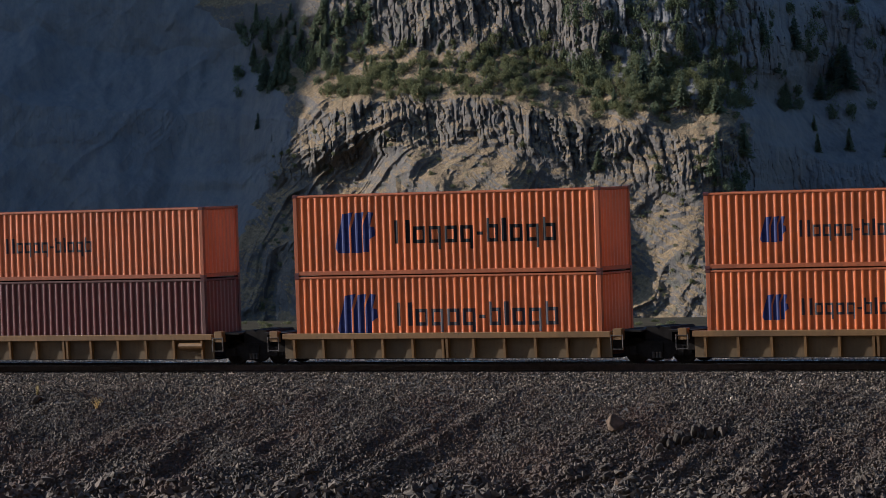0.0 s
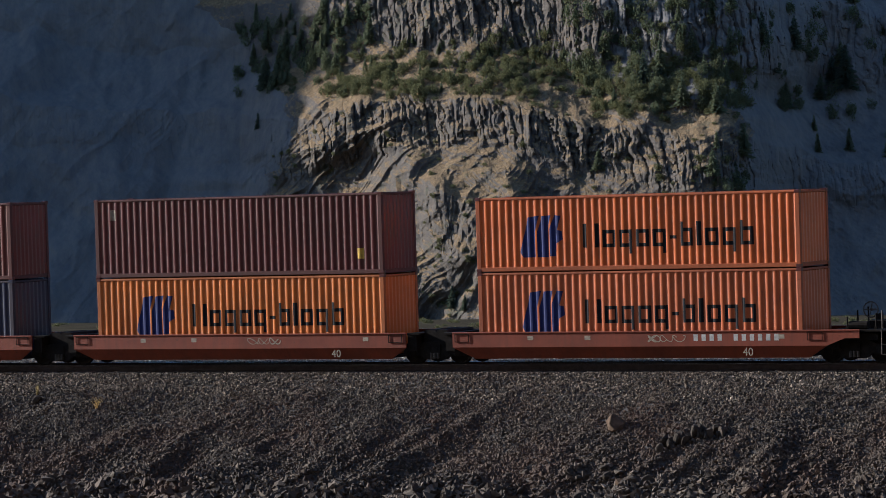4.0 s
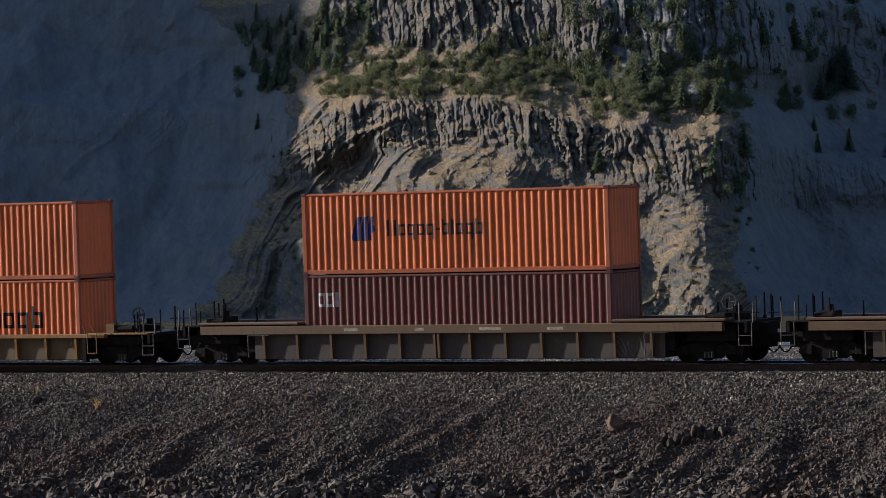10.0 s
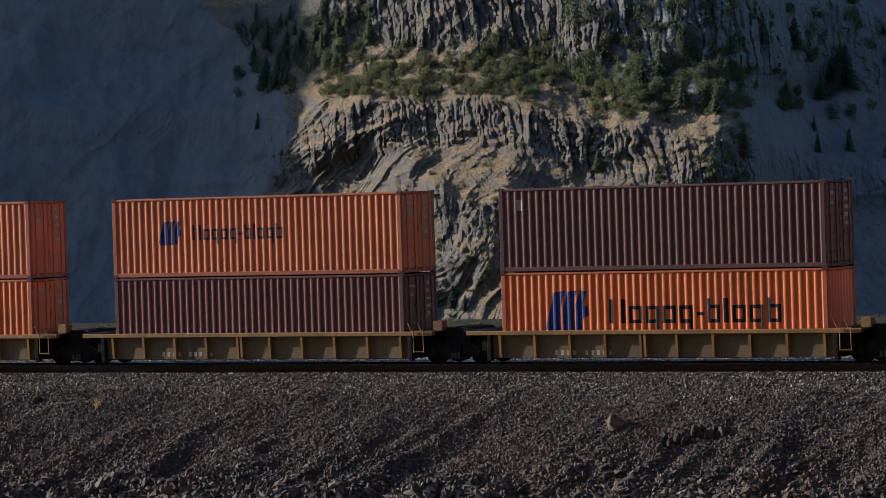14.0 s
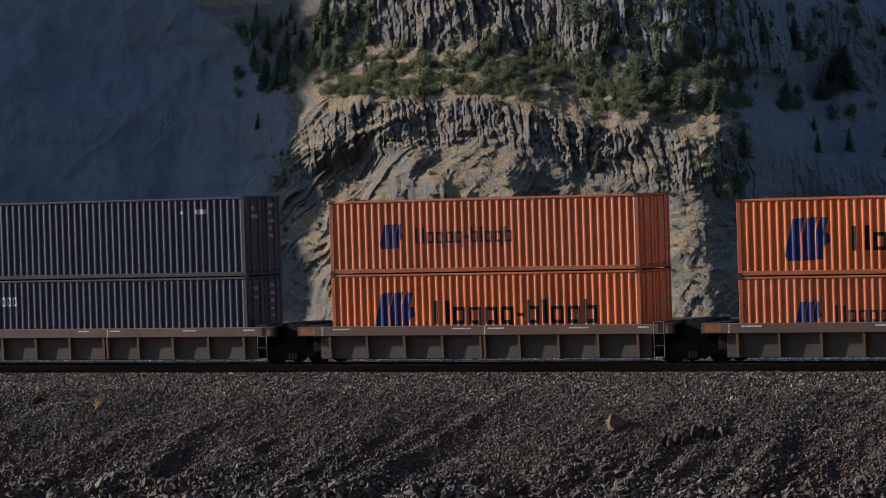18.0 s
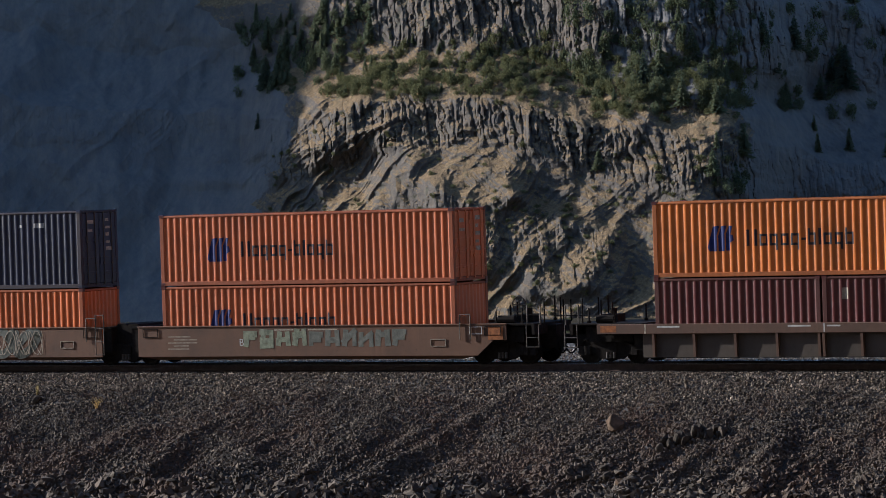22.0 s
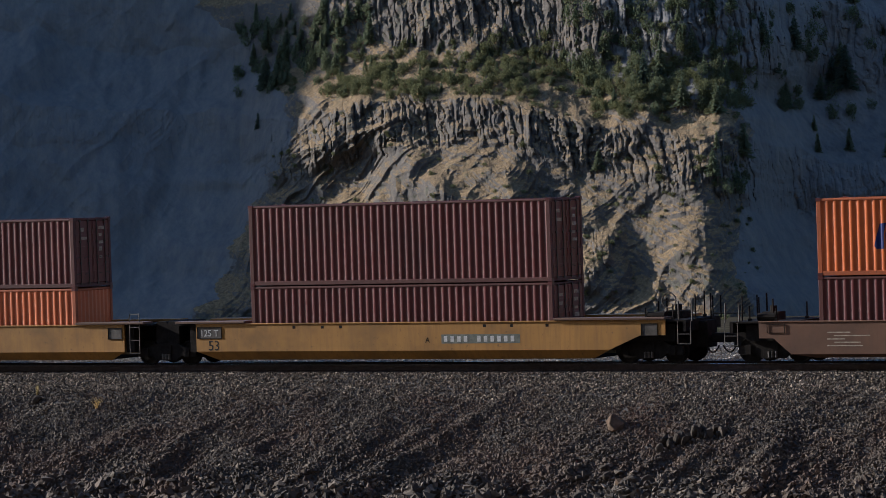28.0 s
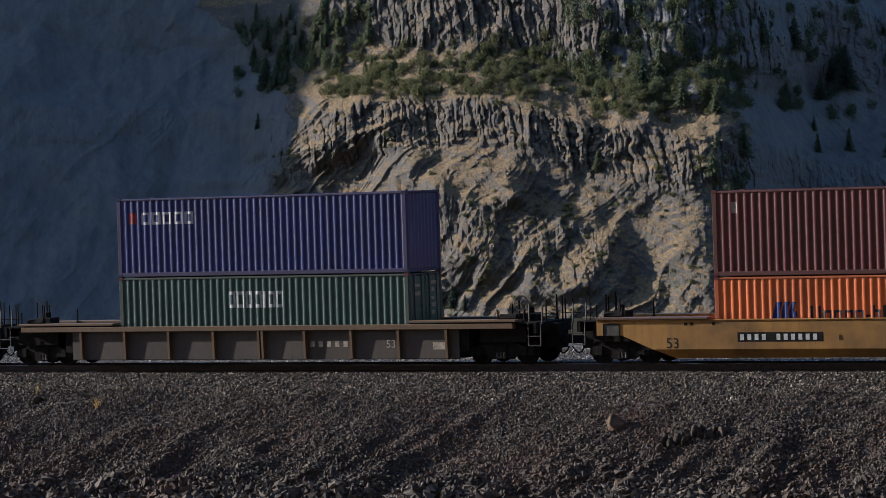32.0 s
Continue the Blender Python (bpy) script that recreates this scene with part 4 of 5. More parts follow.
def mark_specs(kind, length, height):
    """Marks of each kind: name, material, outlines. x from the back end, z from the foot."""
    a, h = -length, height
    if kind == "big":
        return [("emblem_blade", INK_BLUE, blades(emblem(a + 1.70, a + 3.34, h - 2.10, h - 0.66))),
                ("letter_bar", INK_BLACK, word_blocks(a + 4.12, a + 10.5, h - 1.80, 0.82))]
    if kind == "bigfaded":
        return [("emblem_blade", INK_BLUE, blades(emblem(a + 1.70, a + 3.34, h - 2.10, h - 0.66))),
                ("letter_bar", INK_FADED, word_blocks(a + 4.12, a + 10.5, h - 1.80, 0.82))]
    if kind == "small":
        return [("emblem_blade", INK_BLUE, blades(emblem(a + 2.02, a + 2.98, h - 1.72, h - 0.86))),
                ("letter_bar", INK_FADED, word_blocks(a + 3.46, a + 7.30, h - 1.56, 0.55))]
    if kind == "small20":
        return [("emblem_blade", INK_BLUE, blades(emblem(a + 0.46, a + 1.40, h - 1.70, h - 0.74))),
                ("letter_bar", INK_BLACK, word_blocks(a + 1.80, a + 5.6, h - 1.66, 0.62))]
    if kind == "corner":
        return [("mark_plate", INK_WHITE, [rect(a + 0.62, a + 0.88, h - 0.80, h - 0.48)]), ("mark_bar", INK_RED, [rect(a + 0.60, a + 0.90, h - 0.45, h - 0.33)]),
                ("owner_bar", INK_WHITE, [rect(a + 10.1, a + 10.55, h - 0.62, h - 0.45), rect(a + 9.4, a + 9.55, h - 0.60, h - 0.50)])]
    if kind == "upright":
        return [("letter_bar", INK_WHITE, [[rect(a + 0.60 + 0.04 * (i % 2), a + 0.84 - 0.03 * (i % 3), h - 0.62 - i * 0.27, h - 0.45 - i * 0.27)] for i in range(4)])]
    if kind == "uprightlow":
        return [("letter_bar", INK_WHITE, [[rect(a + 0.78, a + 1.0, h - 1.05 - i * 0.42, h - 0.70 - i * 0.42)] for i in range(4)])]
    if kind == "plate":
        return [("name_strip", INK_WHITE, [rect(a + 0.72, a + 1.06, 0.45, h - 0.35)]),
                ("letter_bar", INK_BLACK, [[rect(a + 0.80, a + 0.99, 0.75 + i * 0.20, 0.86 + i * 0.20)] for i in range(8)])]
    if kind == "wordtop":
        return [("letter_bar", INK_WHITE, word_blocks(a + 1.05, a + 3.30, h - 0.98, 0.60, [(0.8, 0, 0.74)] * 5)), ("mark_bar", INK_RED, [rect(a + 0.5, a + 0.85, h - 0.95, h - 0.55)])]
    if kind == "wordlow":
        return [("letter_bar", INK_WHITE, word_blocks(a + 0.85, a + 2.05, h - 0.98, 0.45, [(0.8, 0, 0.74)] * 5)), ("mark_bar", INK_RED, [rect(a + 0.45, a + 0.70, h - 0.9, h - 0.62)])]
    if kind == "wordmid":
        return [("letter_bar", INK_WHITE, word_blocks(a + 4.7, a + 7.0, h - 1.16, 0.80, [(0.8, 0, 0.74)] * 4 + [(0.3, 0, 0.74), (0.8, 0, 0.74), (0.7, 0, 0.74)]))]
    if kind == "letters":
        return [("letter_bar", INK_WHITE, word_blocks(a + 0.55, a + 1.38, h - 1.15, 0.68, [(0.9, 0, 0.74), (0.9, 0, 0.74), (0.35, 0, 0.76)]))]
    if kind == "letters20":
        return [("letter_bar", INK_WHITE, word_blocks(a + 0.75, a + 1.55, h - 1.10, 0.72, [(0.9, 0, 0.74), (0.9, 0, 0.74), (0.35, 0, 0.76)]))]
    if kind == "chip":
        return [("owner_chip", INK_CREAM, [rect(a + 0.70, a + 0.92, h - 0.78, h - 0.40)])]
    if kind == "sticker":
        return [("warning_sticker", INK_YELLOW, [rect(-1.05, -0.78, 0.55, 0.92)])]
    return []


LABELS = {"orange": "orange", "bright": "bright orange", "faded": "sun-faded orange", "maroon": "dark maroon", "brown": "dark brown", "redbrown": "red-brown",
          "rose": "dusty red-brown", "teal": "teal green", "navy": "dark navy blue", "seablue": "deep blue", "slate": "slate blue", "darkgreen": "dark green",
          "green": "grey-green", "blue": "bright blue"}
MOVING = []


def container(s0, z0, length, height, key, marks, doors, where):
    me = container_meshes(length, height, key)
    ob = new("shipping_container")
    size = "twenty-foot" if length < 8 else "forty-foot"
    logo = " with blue emblem" if any(k.startswith(("big", "small")) for k in marks) else " with lettering" if marks else ""
    tagged(ob, "%s %s container%s, %s" % (LABELS[key], size, logo, where), "container", "containers on the train")
    part("side_panel", me["side_near"], ob)
    part("side_panel", me["side_far"], ob)
    part("end_panel", me["end_back"], ob)
    part("roof_panel", me["roof"], ob)
    part("floor_panel", me["floor"], ob)
    for nm in ("rail_top_near", "rail_top_far", "rail_bottom_near", "rail_bottom_far"):
        part(nm.split("_")[1] + "_rail", me[nm], ob)
    for nm in ("bar_top_front", "bar_top_back", "bar_bottom_front", "bar_bottom_back"):
        part(nm.split("_")[1] + "_header", me[nm], ob)
    for x in (-0.081, -length + 0.081):
        for y in (-HALF + 0.077, HALF - 0.077):
            part("corner_post", me["post"], ob, m=pose(x, y, 0))
            for z in (0.06, height - 0.06):
                part("corner_casting", me["casting"], ob, m=pose(x - (0.006 if x < -1 else -0.006), y + (0.001 if y > 0 else -0.001), z))
    if doors:
        for sg in (1, -1):
            d = part("door", me["door"], ob, m=pose(0, 0, 0) if sg > 0 else Matrix.Diagonal((1, -1, 1, 1)))
            for y in (0.28, 0.80):
                part("locking_bar", me["lock"], d, m=pose(0, y, 0))
        rnd = random.Random(int(-s0 * 10) + int(z0 * 7))
        for i in range(7):
            y, z = (0.42, height - 0.45 - 0.27 * i) if i < 5 else (-0.75, height - 0.52 - 0.3 * (i - 5))
            w, h = rnd.uniform(0.18, 0.42), rnd.uniform(0.08, 0.16)
            V, F = [], []
            box(V, F, 0.0, 0.008, y, y + w, z, z + h)
            part("door_lettering_bar", mesh("door_lettering_bar", V, F, INK_CREAM), ob)
    else:
        part("end_panel", me["end_front"], ob)
    for kind in marks:
        for i, (nm, mat, polys) in enumerate(mark_specs(kind, length, height)):
            k = (kind, i, length, height)
            if k not in STORE:
                groups = polys if isinstance(polys[0][0], list) else [polys]
                STORE[k] = [mesh(nm, *laid_on(g, *me["profile"], -HALF + 0.012), mat) for g in groups]
            for data in STORE[k]:
                part(nm, data, ob)
    MOVING.append((ob, s0, z0))
    return ob


# ---------------- well cars ----------------
def lettering(txt, size, mat):
    """Readable characters as a thin mesh that faces -y."""
    cu = bpy.data.curves.new("txt", "FONT")
    cu.body, cu.size, cu.extrude = txt, size, 0.002
    ob = new("txt", cu)
    bpy.context.view_layer.update()
    me = bpy.data.meshes.new_from_object(ob.evaluated_get(bpy.context.evaluated_depsgraph_get()))
    bpy.data.objects.remove(ob)
    bpy.data.curves.remove(cu)
    me.materials.clear()
    me.materials.append(mat)
    me.transform(Euler((radians(90), 0, 0)).to_matrix().to_4x4())
    return me


def ribbon(pts, wd, y):
    """A sprayed stroke of width wd along points in x, z."""
    V, F = [], []
    for i, (x, z) in enumerate(pts):
        (xa, za), (xb, zb) = pts[max(i - 1, 0)], pts[min(i + 1, len(pts) - 1)]
        ln = math.hypot(xb - xa, zb - za) or 1
        nx, nz = -(zb - za) / ln * wd / 2, (xb - xa) / ln * wd / 2
        V += [(x - nx, y, z - nz), (x + nx, y, z + nz)]
        if i:
            F.append((2 * i - 2, 2 * i, 2 * i + 1, 2 * i - 1))
    return V, F


def scrawl(seed, x0, x1, z0, z1, y, count, wd):
    """Loose looping strokes, read as graffiti that cannot be made out."""
    rnd = random.Random(seed)
    out = []
    for i in range(count):
        cx, cz = x0 + (x1 - x0) * (i + 0.5) / count, (z0 + z1) / 2
        w, h = (x1 - x0) / count * 0.55, (z1 - z0) * 0.5
        ph, k1, k2 = rnd.uniform(0, 6), rnd.choice((1, 1.5, 2)), rnd.choice((1.5, 2, 3))
        pts = [(cx + w * math.sin(k1 * u + ph) * 0.9, cz + h * math.sin(k2 * u + ph * 1.7) * 0.95) for u in (j / 22 * 5.2 for j in range(23))]
        out.append(ribbon(pts, wd * rnd.uniform(0.7, 1.4), y - 0.001 * i))
    return out


RW = 0.46


def truck_meshes():
    if "truck" in STORE:
        return STORE["truck"]
    V, F = [], []
    out = [(-1.28, 0.36), (-1.18, 0.30), (-0.62, 0.34), (-0.42, 0.18), (0.42, 0.18), (0.62, 0.34), (1.18, 0.30), (1.28, 0.36), (1.24, 0.60), (0.80, 0.66), (0.45, 0.80), (-0.45, 0.80), (-0.80, 0.66), (-1.24, 0.60)]
    prism(V, F, out, -1.06, -0.92)
    near = mesh("side_frame", V, F, STEEL)
    V, F = [], []
    prism(V, F, out, 0.92, 1.06)
    far = mesh("side_frame", V, F, STEEL)
    V, F = [], []
    box(V, F, -0.22, 0.22, -1.10, 1.10, 0.42, 0.74, 0.03)
    bol = mesh("bolster", V, F, STEEL)
    V, F = [], []
    for dx in (-0.13, 0.0, 0.13):
        rod(V, F, (dx, -1.10, 0.22), (dx, -1.10, 0.42), 0.052, 8)
    spr = mesh("spring_group", V, F, GREY_STEEL)
    V, F = [], []
    k = 20
    for y0, y1, sg in ((-0.835, -0.70, 1), (0.70, 0.835, -1)):
        rings = [(y0, RW - 0.01), (y1, RW)] if sg > 0 else [(y0, RW), (y1, RW - 0.01)]
        n = len(V)
        for y, r in [(y0, 0.15), (y0 + 0.03, 0.20), (y0 + 0.03, RW - 0.09), (y0, RW - 0.05)] + rings + [(y1, RW - 0.05), (y1 - 0.03, RW - 0.09), (y1 - 0.03, 0.20), (y1, 0.15)]:
            V += [(r * math.cos(2 * math.pi * i / k), y, r * math.sin(2 * math.pi * i / k)) for i in range(k)]
        m = 10
        for a in range(m - 1):
            for i in range(k):
                j = (i + 1) % k
                F.append((n + a * k + i, n + a * k + k + i, n + a * k + k + j, n + a * k + j))
        F.append(tuple(n + i for i in range(k)))
        F.append(tuple(n + (m - 1) * k + k - 1 - i for i in range(k)))
    rod(V, F, (0, -1.08, 0), (0, 1.08, 0), 0.085, 10)
    for a in range(3):
        c, s = math.cos(a * 2.094), math.sin(a * 2.094)
        for y in (-1.10, 1.08):
            box(V, F, 0.05 * c - 0.015, 0.05 * c + 0.015, y, y + 0.02, 0.05 * s - 0.015, 0.05 * s + 0.015)
    whl = mesh("wheelset", V, F, STEEL)
    V, F = [], []
    box(V, F, -0.12, 0.12, -1.12, -0.90, -0.14, 0.16, 0.02)
    bear = mesh("bearing_adapter", V, F, STEEL)
    STORE["truck"] = (near, far, bol, spr, whl, bear)
    return STORE["truck"]


WHEELS = []


def truck(car, x, s0):
    near, far, bol, spr, whl, bear = truck_meshes()
    t = part("truck", bol, car, "oily black four-wheel truck", pose(x, 0, 0))
    part("side_frame", near, t)
    part("side_frame", far, t)
    part("spring_group", spr, t)
    for dx in (-0.89, 0.89):
        w = part("wheelset", whl, t, m=pose(dx, 0, RW))
        part("bearing_adapter", bear, t, m=pose(dx, 0, RW))
        WHEELS.append((w, dx, s0 + x))
    return t


def bars(rows, y, name, mat, parent, label=""):
    """Plain bars in place of small lettering: rows of x0, x1, z0, z1."""
    V, F = [], []
    for x0, x1, z0, z1 in rows:
        box(V, F, x0, x1, y - 0.003, y, z0, z1)
    return part(name, mesh(name, V, F, mat), parent, label)


def ladder(car, x, z0, z1, mat, y=-1.46, wd=0.42):
    V, F = [], []
    for dx in (0, wd):
        rod(V, F, (x + dx, y, z0), (x + dx, y, z1), 0.016)
    n = max(2, round((z1 - z0) / 0.36))
    for i in range(n):
        z = z0 + 0.02 + (z1 - z0 - 0.06) * i / (n - 1)
        rod(V, F, (x, y, z), (x + wd, y, z), 0.014)
    part("ladder", mesh("ladder", V, F, mat), car, "pale worn steel ladder")


def handrail(car, x0, x1, z0, z1, y=-1.2, mat=None):
    V, F = [], []
    for x in (x0, x1):
        rod(V, F, (x, y, z0), (x, y, z1), 0.018)
    rod(V, F, (x0, y, z1), (x1, y, z1), 0.018)
    part("handrail", mesh("handrail", V, F, mat or GREY_STEEL), car)


def car_end(car, sg, x_well, x_joint, coupled, deck, mat, s0, front, wide53):
    """The end of a car from the well to its joint; sg +1 at the front, -1 at the back."""
    a, b = x_well, x_joint - sg * (0.42 if coupled else 0.22)
    lo, hi = min(a, b), max(a, b)
    V, F = [], []
    if hi - lo > 0.05:
        box(V, F, lo, hi, -0.38, 0.38, 0.52, deck - 0.04, 0.03)
        box(V, F, min(a, a + sg * 0.35), max(a, a + sg * 0.35), -1.30, 1.30, 0.50, deck, 0.02)
        part("end_sill", mesh("end_sill", V, F, STEEL), car, "black grimy end sill")
    V, F = [], []
    reach = x_joint - sg * (0.75 if coupled else 0.45)
    l2, h2 = min(a, reach), max(a, reach)
    if h2 - l2 > 0.3:
        box(V, F, l2, h2, -1.36, 1.36, deck - 0.03, deck + 0.03, 0.008)
        part("end_platform", mesh("end_platform", V, F, mat if coupled and not wide53 and mat is not CAR["dark"] else STEEL), car)
    if wide53:
        edge = 0.16 if sg > 0 else -L40 - 0.16
        far_end = x_joint - sg * (1.5 if coupled else 0.7)
        V, F = [], []
        box(V, F, min(edge, far_end), max(edge, far_end), -1.52, -0.85, deck + 0.05, deck + 0.13, 0.012)
        part("walkway", mesh("walkway", V, F, CAR["dark"] if mat is CAR["gold"] else mat), car)
        V, F = [], []
        box(V, F, min(edge, far_end), max(edge, far_end), 0.85, 1.52, deck + 0.05, deck + 0.13, 0.012)
        part("walkway", mesh("walkway", V, F, mat), car)
    if coupled:
        xb = x_joint - sg * 0.8
        V, F = [], []
        box(V, F, min(xb - 0.06, xb + 0.06), max(xb - 0.06, xb + 0.06), -1.40, 1.40, deck - 0.36, deck + 0.02, 0.02)
        part("end_beam", mesh("end_beam", V, F, STEEL), car)
        V, F = [], []
        rod(V, F, (x_joint - sg * 0.9, 0, 0.84), (x_joint - sg * 0.12, 0, 0.84), 0.085, 8)
        box(V, F, min(x_joint - sg * 0.34, x_joint + sg * 0.02), max(x_joint - sg * 0.34, x_joint + sg * 0.02), -0.16, 0.14, 0.68, 1.0, 0.04)
        part("coupler", mesh("coupler", V, F, STEEL), car)
        V, F = [], []
        pts = [(x_joint - sg * (0.55 - 0.09 * i), -0.35, 0.70 - 0.35 * math.sin(math.pi * i / 6 * 0.9)) for i in range(7)]
        for p, q in zip(pts, pts[1:]):
            rod(V, F, p, q, 0.026, 6)
        part("air_hose", mesh("air_hose", V, F, STEEL), car, "black rubber air hose")
        for dx, y, hh, m in ((-0.25, -1.30, 0.66, GREY_STEEL), (0.25, -1.30, 0.66, GREY_STEEL), (-0.15, 1.25, 0.74, STEEL), (0.15, 1.25, 0.74, STEEL), (0.1, -0.7, 0.85, STEEL), (0.1, 0.55, 0.85, STEEL)):
            V, F = [], []
            rod(V, F, (xb + dx, y, deck - 0.02), (xb + dx, y, deck + hh), 0.026)
            part("grab_post", mesh("grab_post", V, F, m), car)
        V, F = [], []
        rod(V, F, (xb - 0.9, -0.9, deck + 0.30), (xb + 0.3, -0.9, deck + 0.30), 0.02)
        part("cross_rail", mesh("cross_rail", V, F, STEEL), car)
        V, F = [], []
        rod(V, F, (xb - sg * 1.5, -1.05, deck + 0.17), (xb - sg * 0.85, -1.05, deck + 0.17), 0.14, 10)
        part("air_reservoir", mesh("air_reservoir", V, F, STEEL), car, "grimy black air reservoir")
        for dx, y, hh in ((-0.55, -1.1, 0.55), (-1.1, -0.4, 0.75), (-1.55, -1.15, 0.45), (-0.3, 0.9, 0.9), (-1.9, 0.6, 0.6)):
            V, F = [], []
            rod(V, F, (xb + sg * dx, y, deck), (xb + sg * dx, y, deck + hh), 0.028)
            box(V, F, xb + sg * dx - 0.05, xb + sg * dx + 0.05, y - 0.05, y + 0.05, deck, deck + 0.12)
            part("grab_post", mesh("grab_post", V, F, STEEL), car)
        if front:
            V, F = [], []
            wx, wz, r = xb - sg * 0.95, deck + 0.66, 0.26
            ring = [(wx + r * math.cos(2 * math.pi * i / 14), -0.55, wz + r * math.sin(2 * math.pi * i / 14)) for i in range(14)]
            for i in range(14):
                rod(V, F, ring[i], ring[(i + 1) % 14], 0.024, 5)
            for i in (0, 3, 7, 10):
                rod(V, F, ring[i], (wx, -0.52, wz), 0.014, 5)
            rod(V, F, (wx, -0.52, wz), (wx, -0.2, wz), 0.05, 8)
            part("brake_wheel", mesh("brake_wheel", V, F, CAR["grime_and_shade"]), car, "grimy brown brake wheel")
        # brake wheel and its housing on the leading end
        V, F = [], []
        box(V, F, xb - sg * 0.9 - 0.3, xb - sg * 0.9 + 0.3, -0.2, 0.4, deck + 0.03, deck + 0.30, 0.03)
        rod(V, F, (xb - sg * 0.9, 0.1, deck + 0.3), (xb - sg * 0.9, 0.1, deck + 0.5), 0.12, 10)
        part("brake_gear", mesh("brake_gear", V, F, STEEL), car)
        V, F = [], []
        for z in (deck - 0.45, deck - 0.78):
            rod(V, F, (xb - 0.24, -1.42, z), (xb + 0.24, -1.42, z), 0.016)
        for dx in (-0.24, 0.24):
            rod(V, F, (xb + dx, -1.42, deck - 0.78), (xb + dx, -1.42, deck), 0.016)
        part("step", mesh("step", V, F, GREY_STEEL), car)
        truck(car, x_joint - sg * (2.15 if not wide53 else 2.3), s0)
        V, F = [], []
        tx = x_joint - sg * 2.15
        box(V, F, tx - 0.9, tx + 0.9, -1.2, 1.2, 0.78, max(0.82, deck - 0.1), 0.04)
        part("body_bolster", mesh("body_bolster", V, F, STEEL), car)
    else:
        V, F = [], []
        box(V, F, min(x_joint - sg * 0.5, x_joint), max(x_joint - sg * 0.5, x_joint), -0.95, 0.95, 0.50, deck + 0.12, 0.08)
        part("articulation", mesh("articulation", V, F, STEEL), car)
        if not front:
            truck(car, x_joint, s0)


def floor_and_sides_inside(car, x0, x1, top, floor):
    V, F = [], []
    box(V, F, x0, x1, -1.12, 1.12, min(0.24, floor - 0.06), floor - 0.004)
    part("well_floor", mesh("well_floor", V, F, STEEL), car)


def ribbed_car(s0, paint_key, over, kinds, floor, deck, chord, pitch, wide=False, ends=False):
    """A well car whose sides are plates stiffened by upright ribs."""
    mat = CAR[paint_key]
    low = 0.24 if wide else 0.25
    car = new("well_car")
    pad = 2.05 if wide else 0.42
    x0, x1 = -L40 - pad, pad
    tone = {"mustard": "dusty mustard", "yellow": "worn yellow", "umber": "grimy umber", "dark": "dark brown"}[paint_key]
    tagged(car, "%s ribbed steel well car carrying stacked containers" % tone, "rail car", "well cars of the train")
    for sg, nm in ((-1, "near"), (1, "far")):
        ya, yb = (-1.53, -1.28) if sg < 0 else (1.28, 1.53)
        V, F = [], []
        reach = [(2.2 if kinds[e] else 0.9) if wide else (1.65 if kinds[e] and paint_key == "dark" else min(0.85, over[e] - 0.75)) if ends else 0.0 for e in (0, 1)]
        box(V, F, x0 - reach[1], x1 + reach[0], ya, yb, deck - chord, deck, 0.012)
        part("top_chord", mesh("top_chord", V, F, mat), car)
        V, F = [], []
        yc = -1.36 if sg < 0 else 1.325
        box(V, F, x0, x1, yc, yc + 0.035, low, deck - chord)
        part("side_plate", mesh("side_plate", V, F, CAR["grime_and_shade" if paint_key in ("umber", "dark") else "shaded_khaki"]), car)
        V, F = [], []
        box(V, F, x0, x1, yc - (0.012 if sg < 0 else -0.03), yc + (0.05 if sg < 0 else 0.05), low - 0.025, low, 0.004)
        part("bottom_chord", mesh("bottom_chord", V, F, STEEL), car)
        n = round((x1 - x0 - 0.9) / pitch)
        key = ("rib", paint_key, deck, chord, sg)
        if key not in STORE:
            V, F = [], []
            for dx in (-0.045, 0.045):
                V += [(dx, -1.47, low + 0.02), (dx, -1.515, deck - chord), (dx, -1.362, deck - chord), (dx, -1.362, low + 0.02)] if sg < 0 else \
                     [(dx, 1.362, low + 0.02), (dx, 1.362, deck - chord), (dx, 1.515, deck - chord), (dx, 1.47, low + 0.02)]
            F += [(0, 1, 2, 3), (7, 6, 5, 4), (0, 4, 5, 1), (3, 2, 6, 7), (0, 3, 7, 4)]
            STORE[key] = mesh("rib", V, F, mat)
        for i in range(n + 1):
            x = x0 + 0.45 + (x1 - x0 - 0.9) * i / n
            part("rib", STORE[key], car, m=pose(x, 0, 0))
            if i == n // 2:
                part("rib", STORE[key], car, m=pose(x + 0.16, 0, 0))
    floor_and_sides_inside(car, x0, x1, deck, floor)
    car_end(car, 1, x1, over[0], kinds[0], deck, mat, s0, True, wide)
    car_end(car, -1, x0, -L40 - over[1], kinds[1], deck, mat, s0, False, wide)
    MOVING.append((car, s0, 0))
    return car


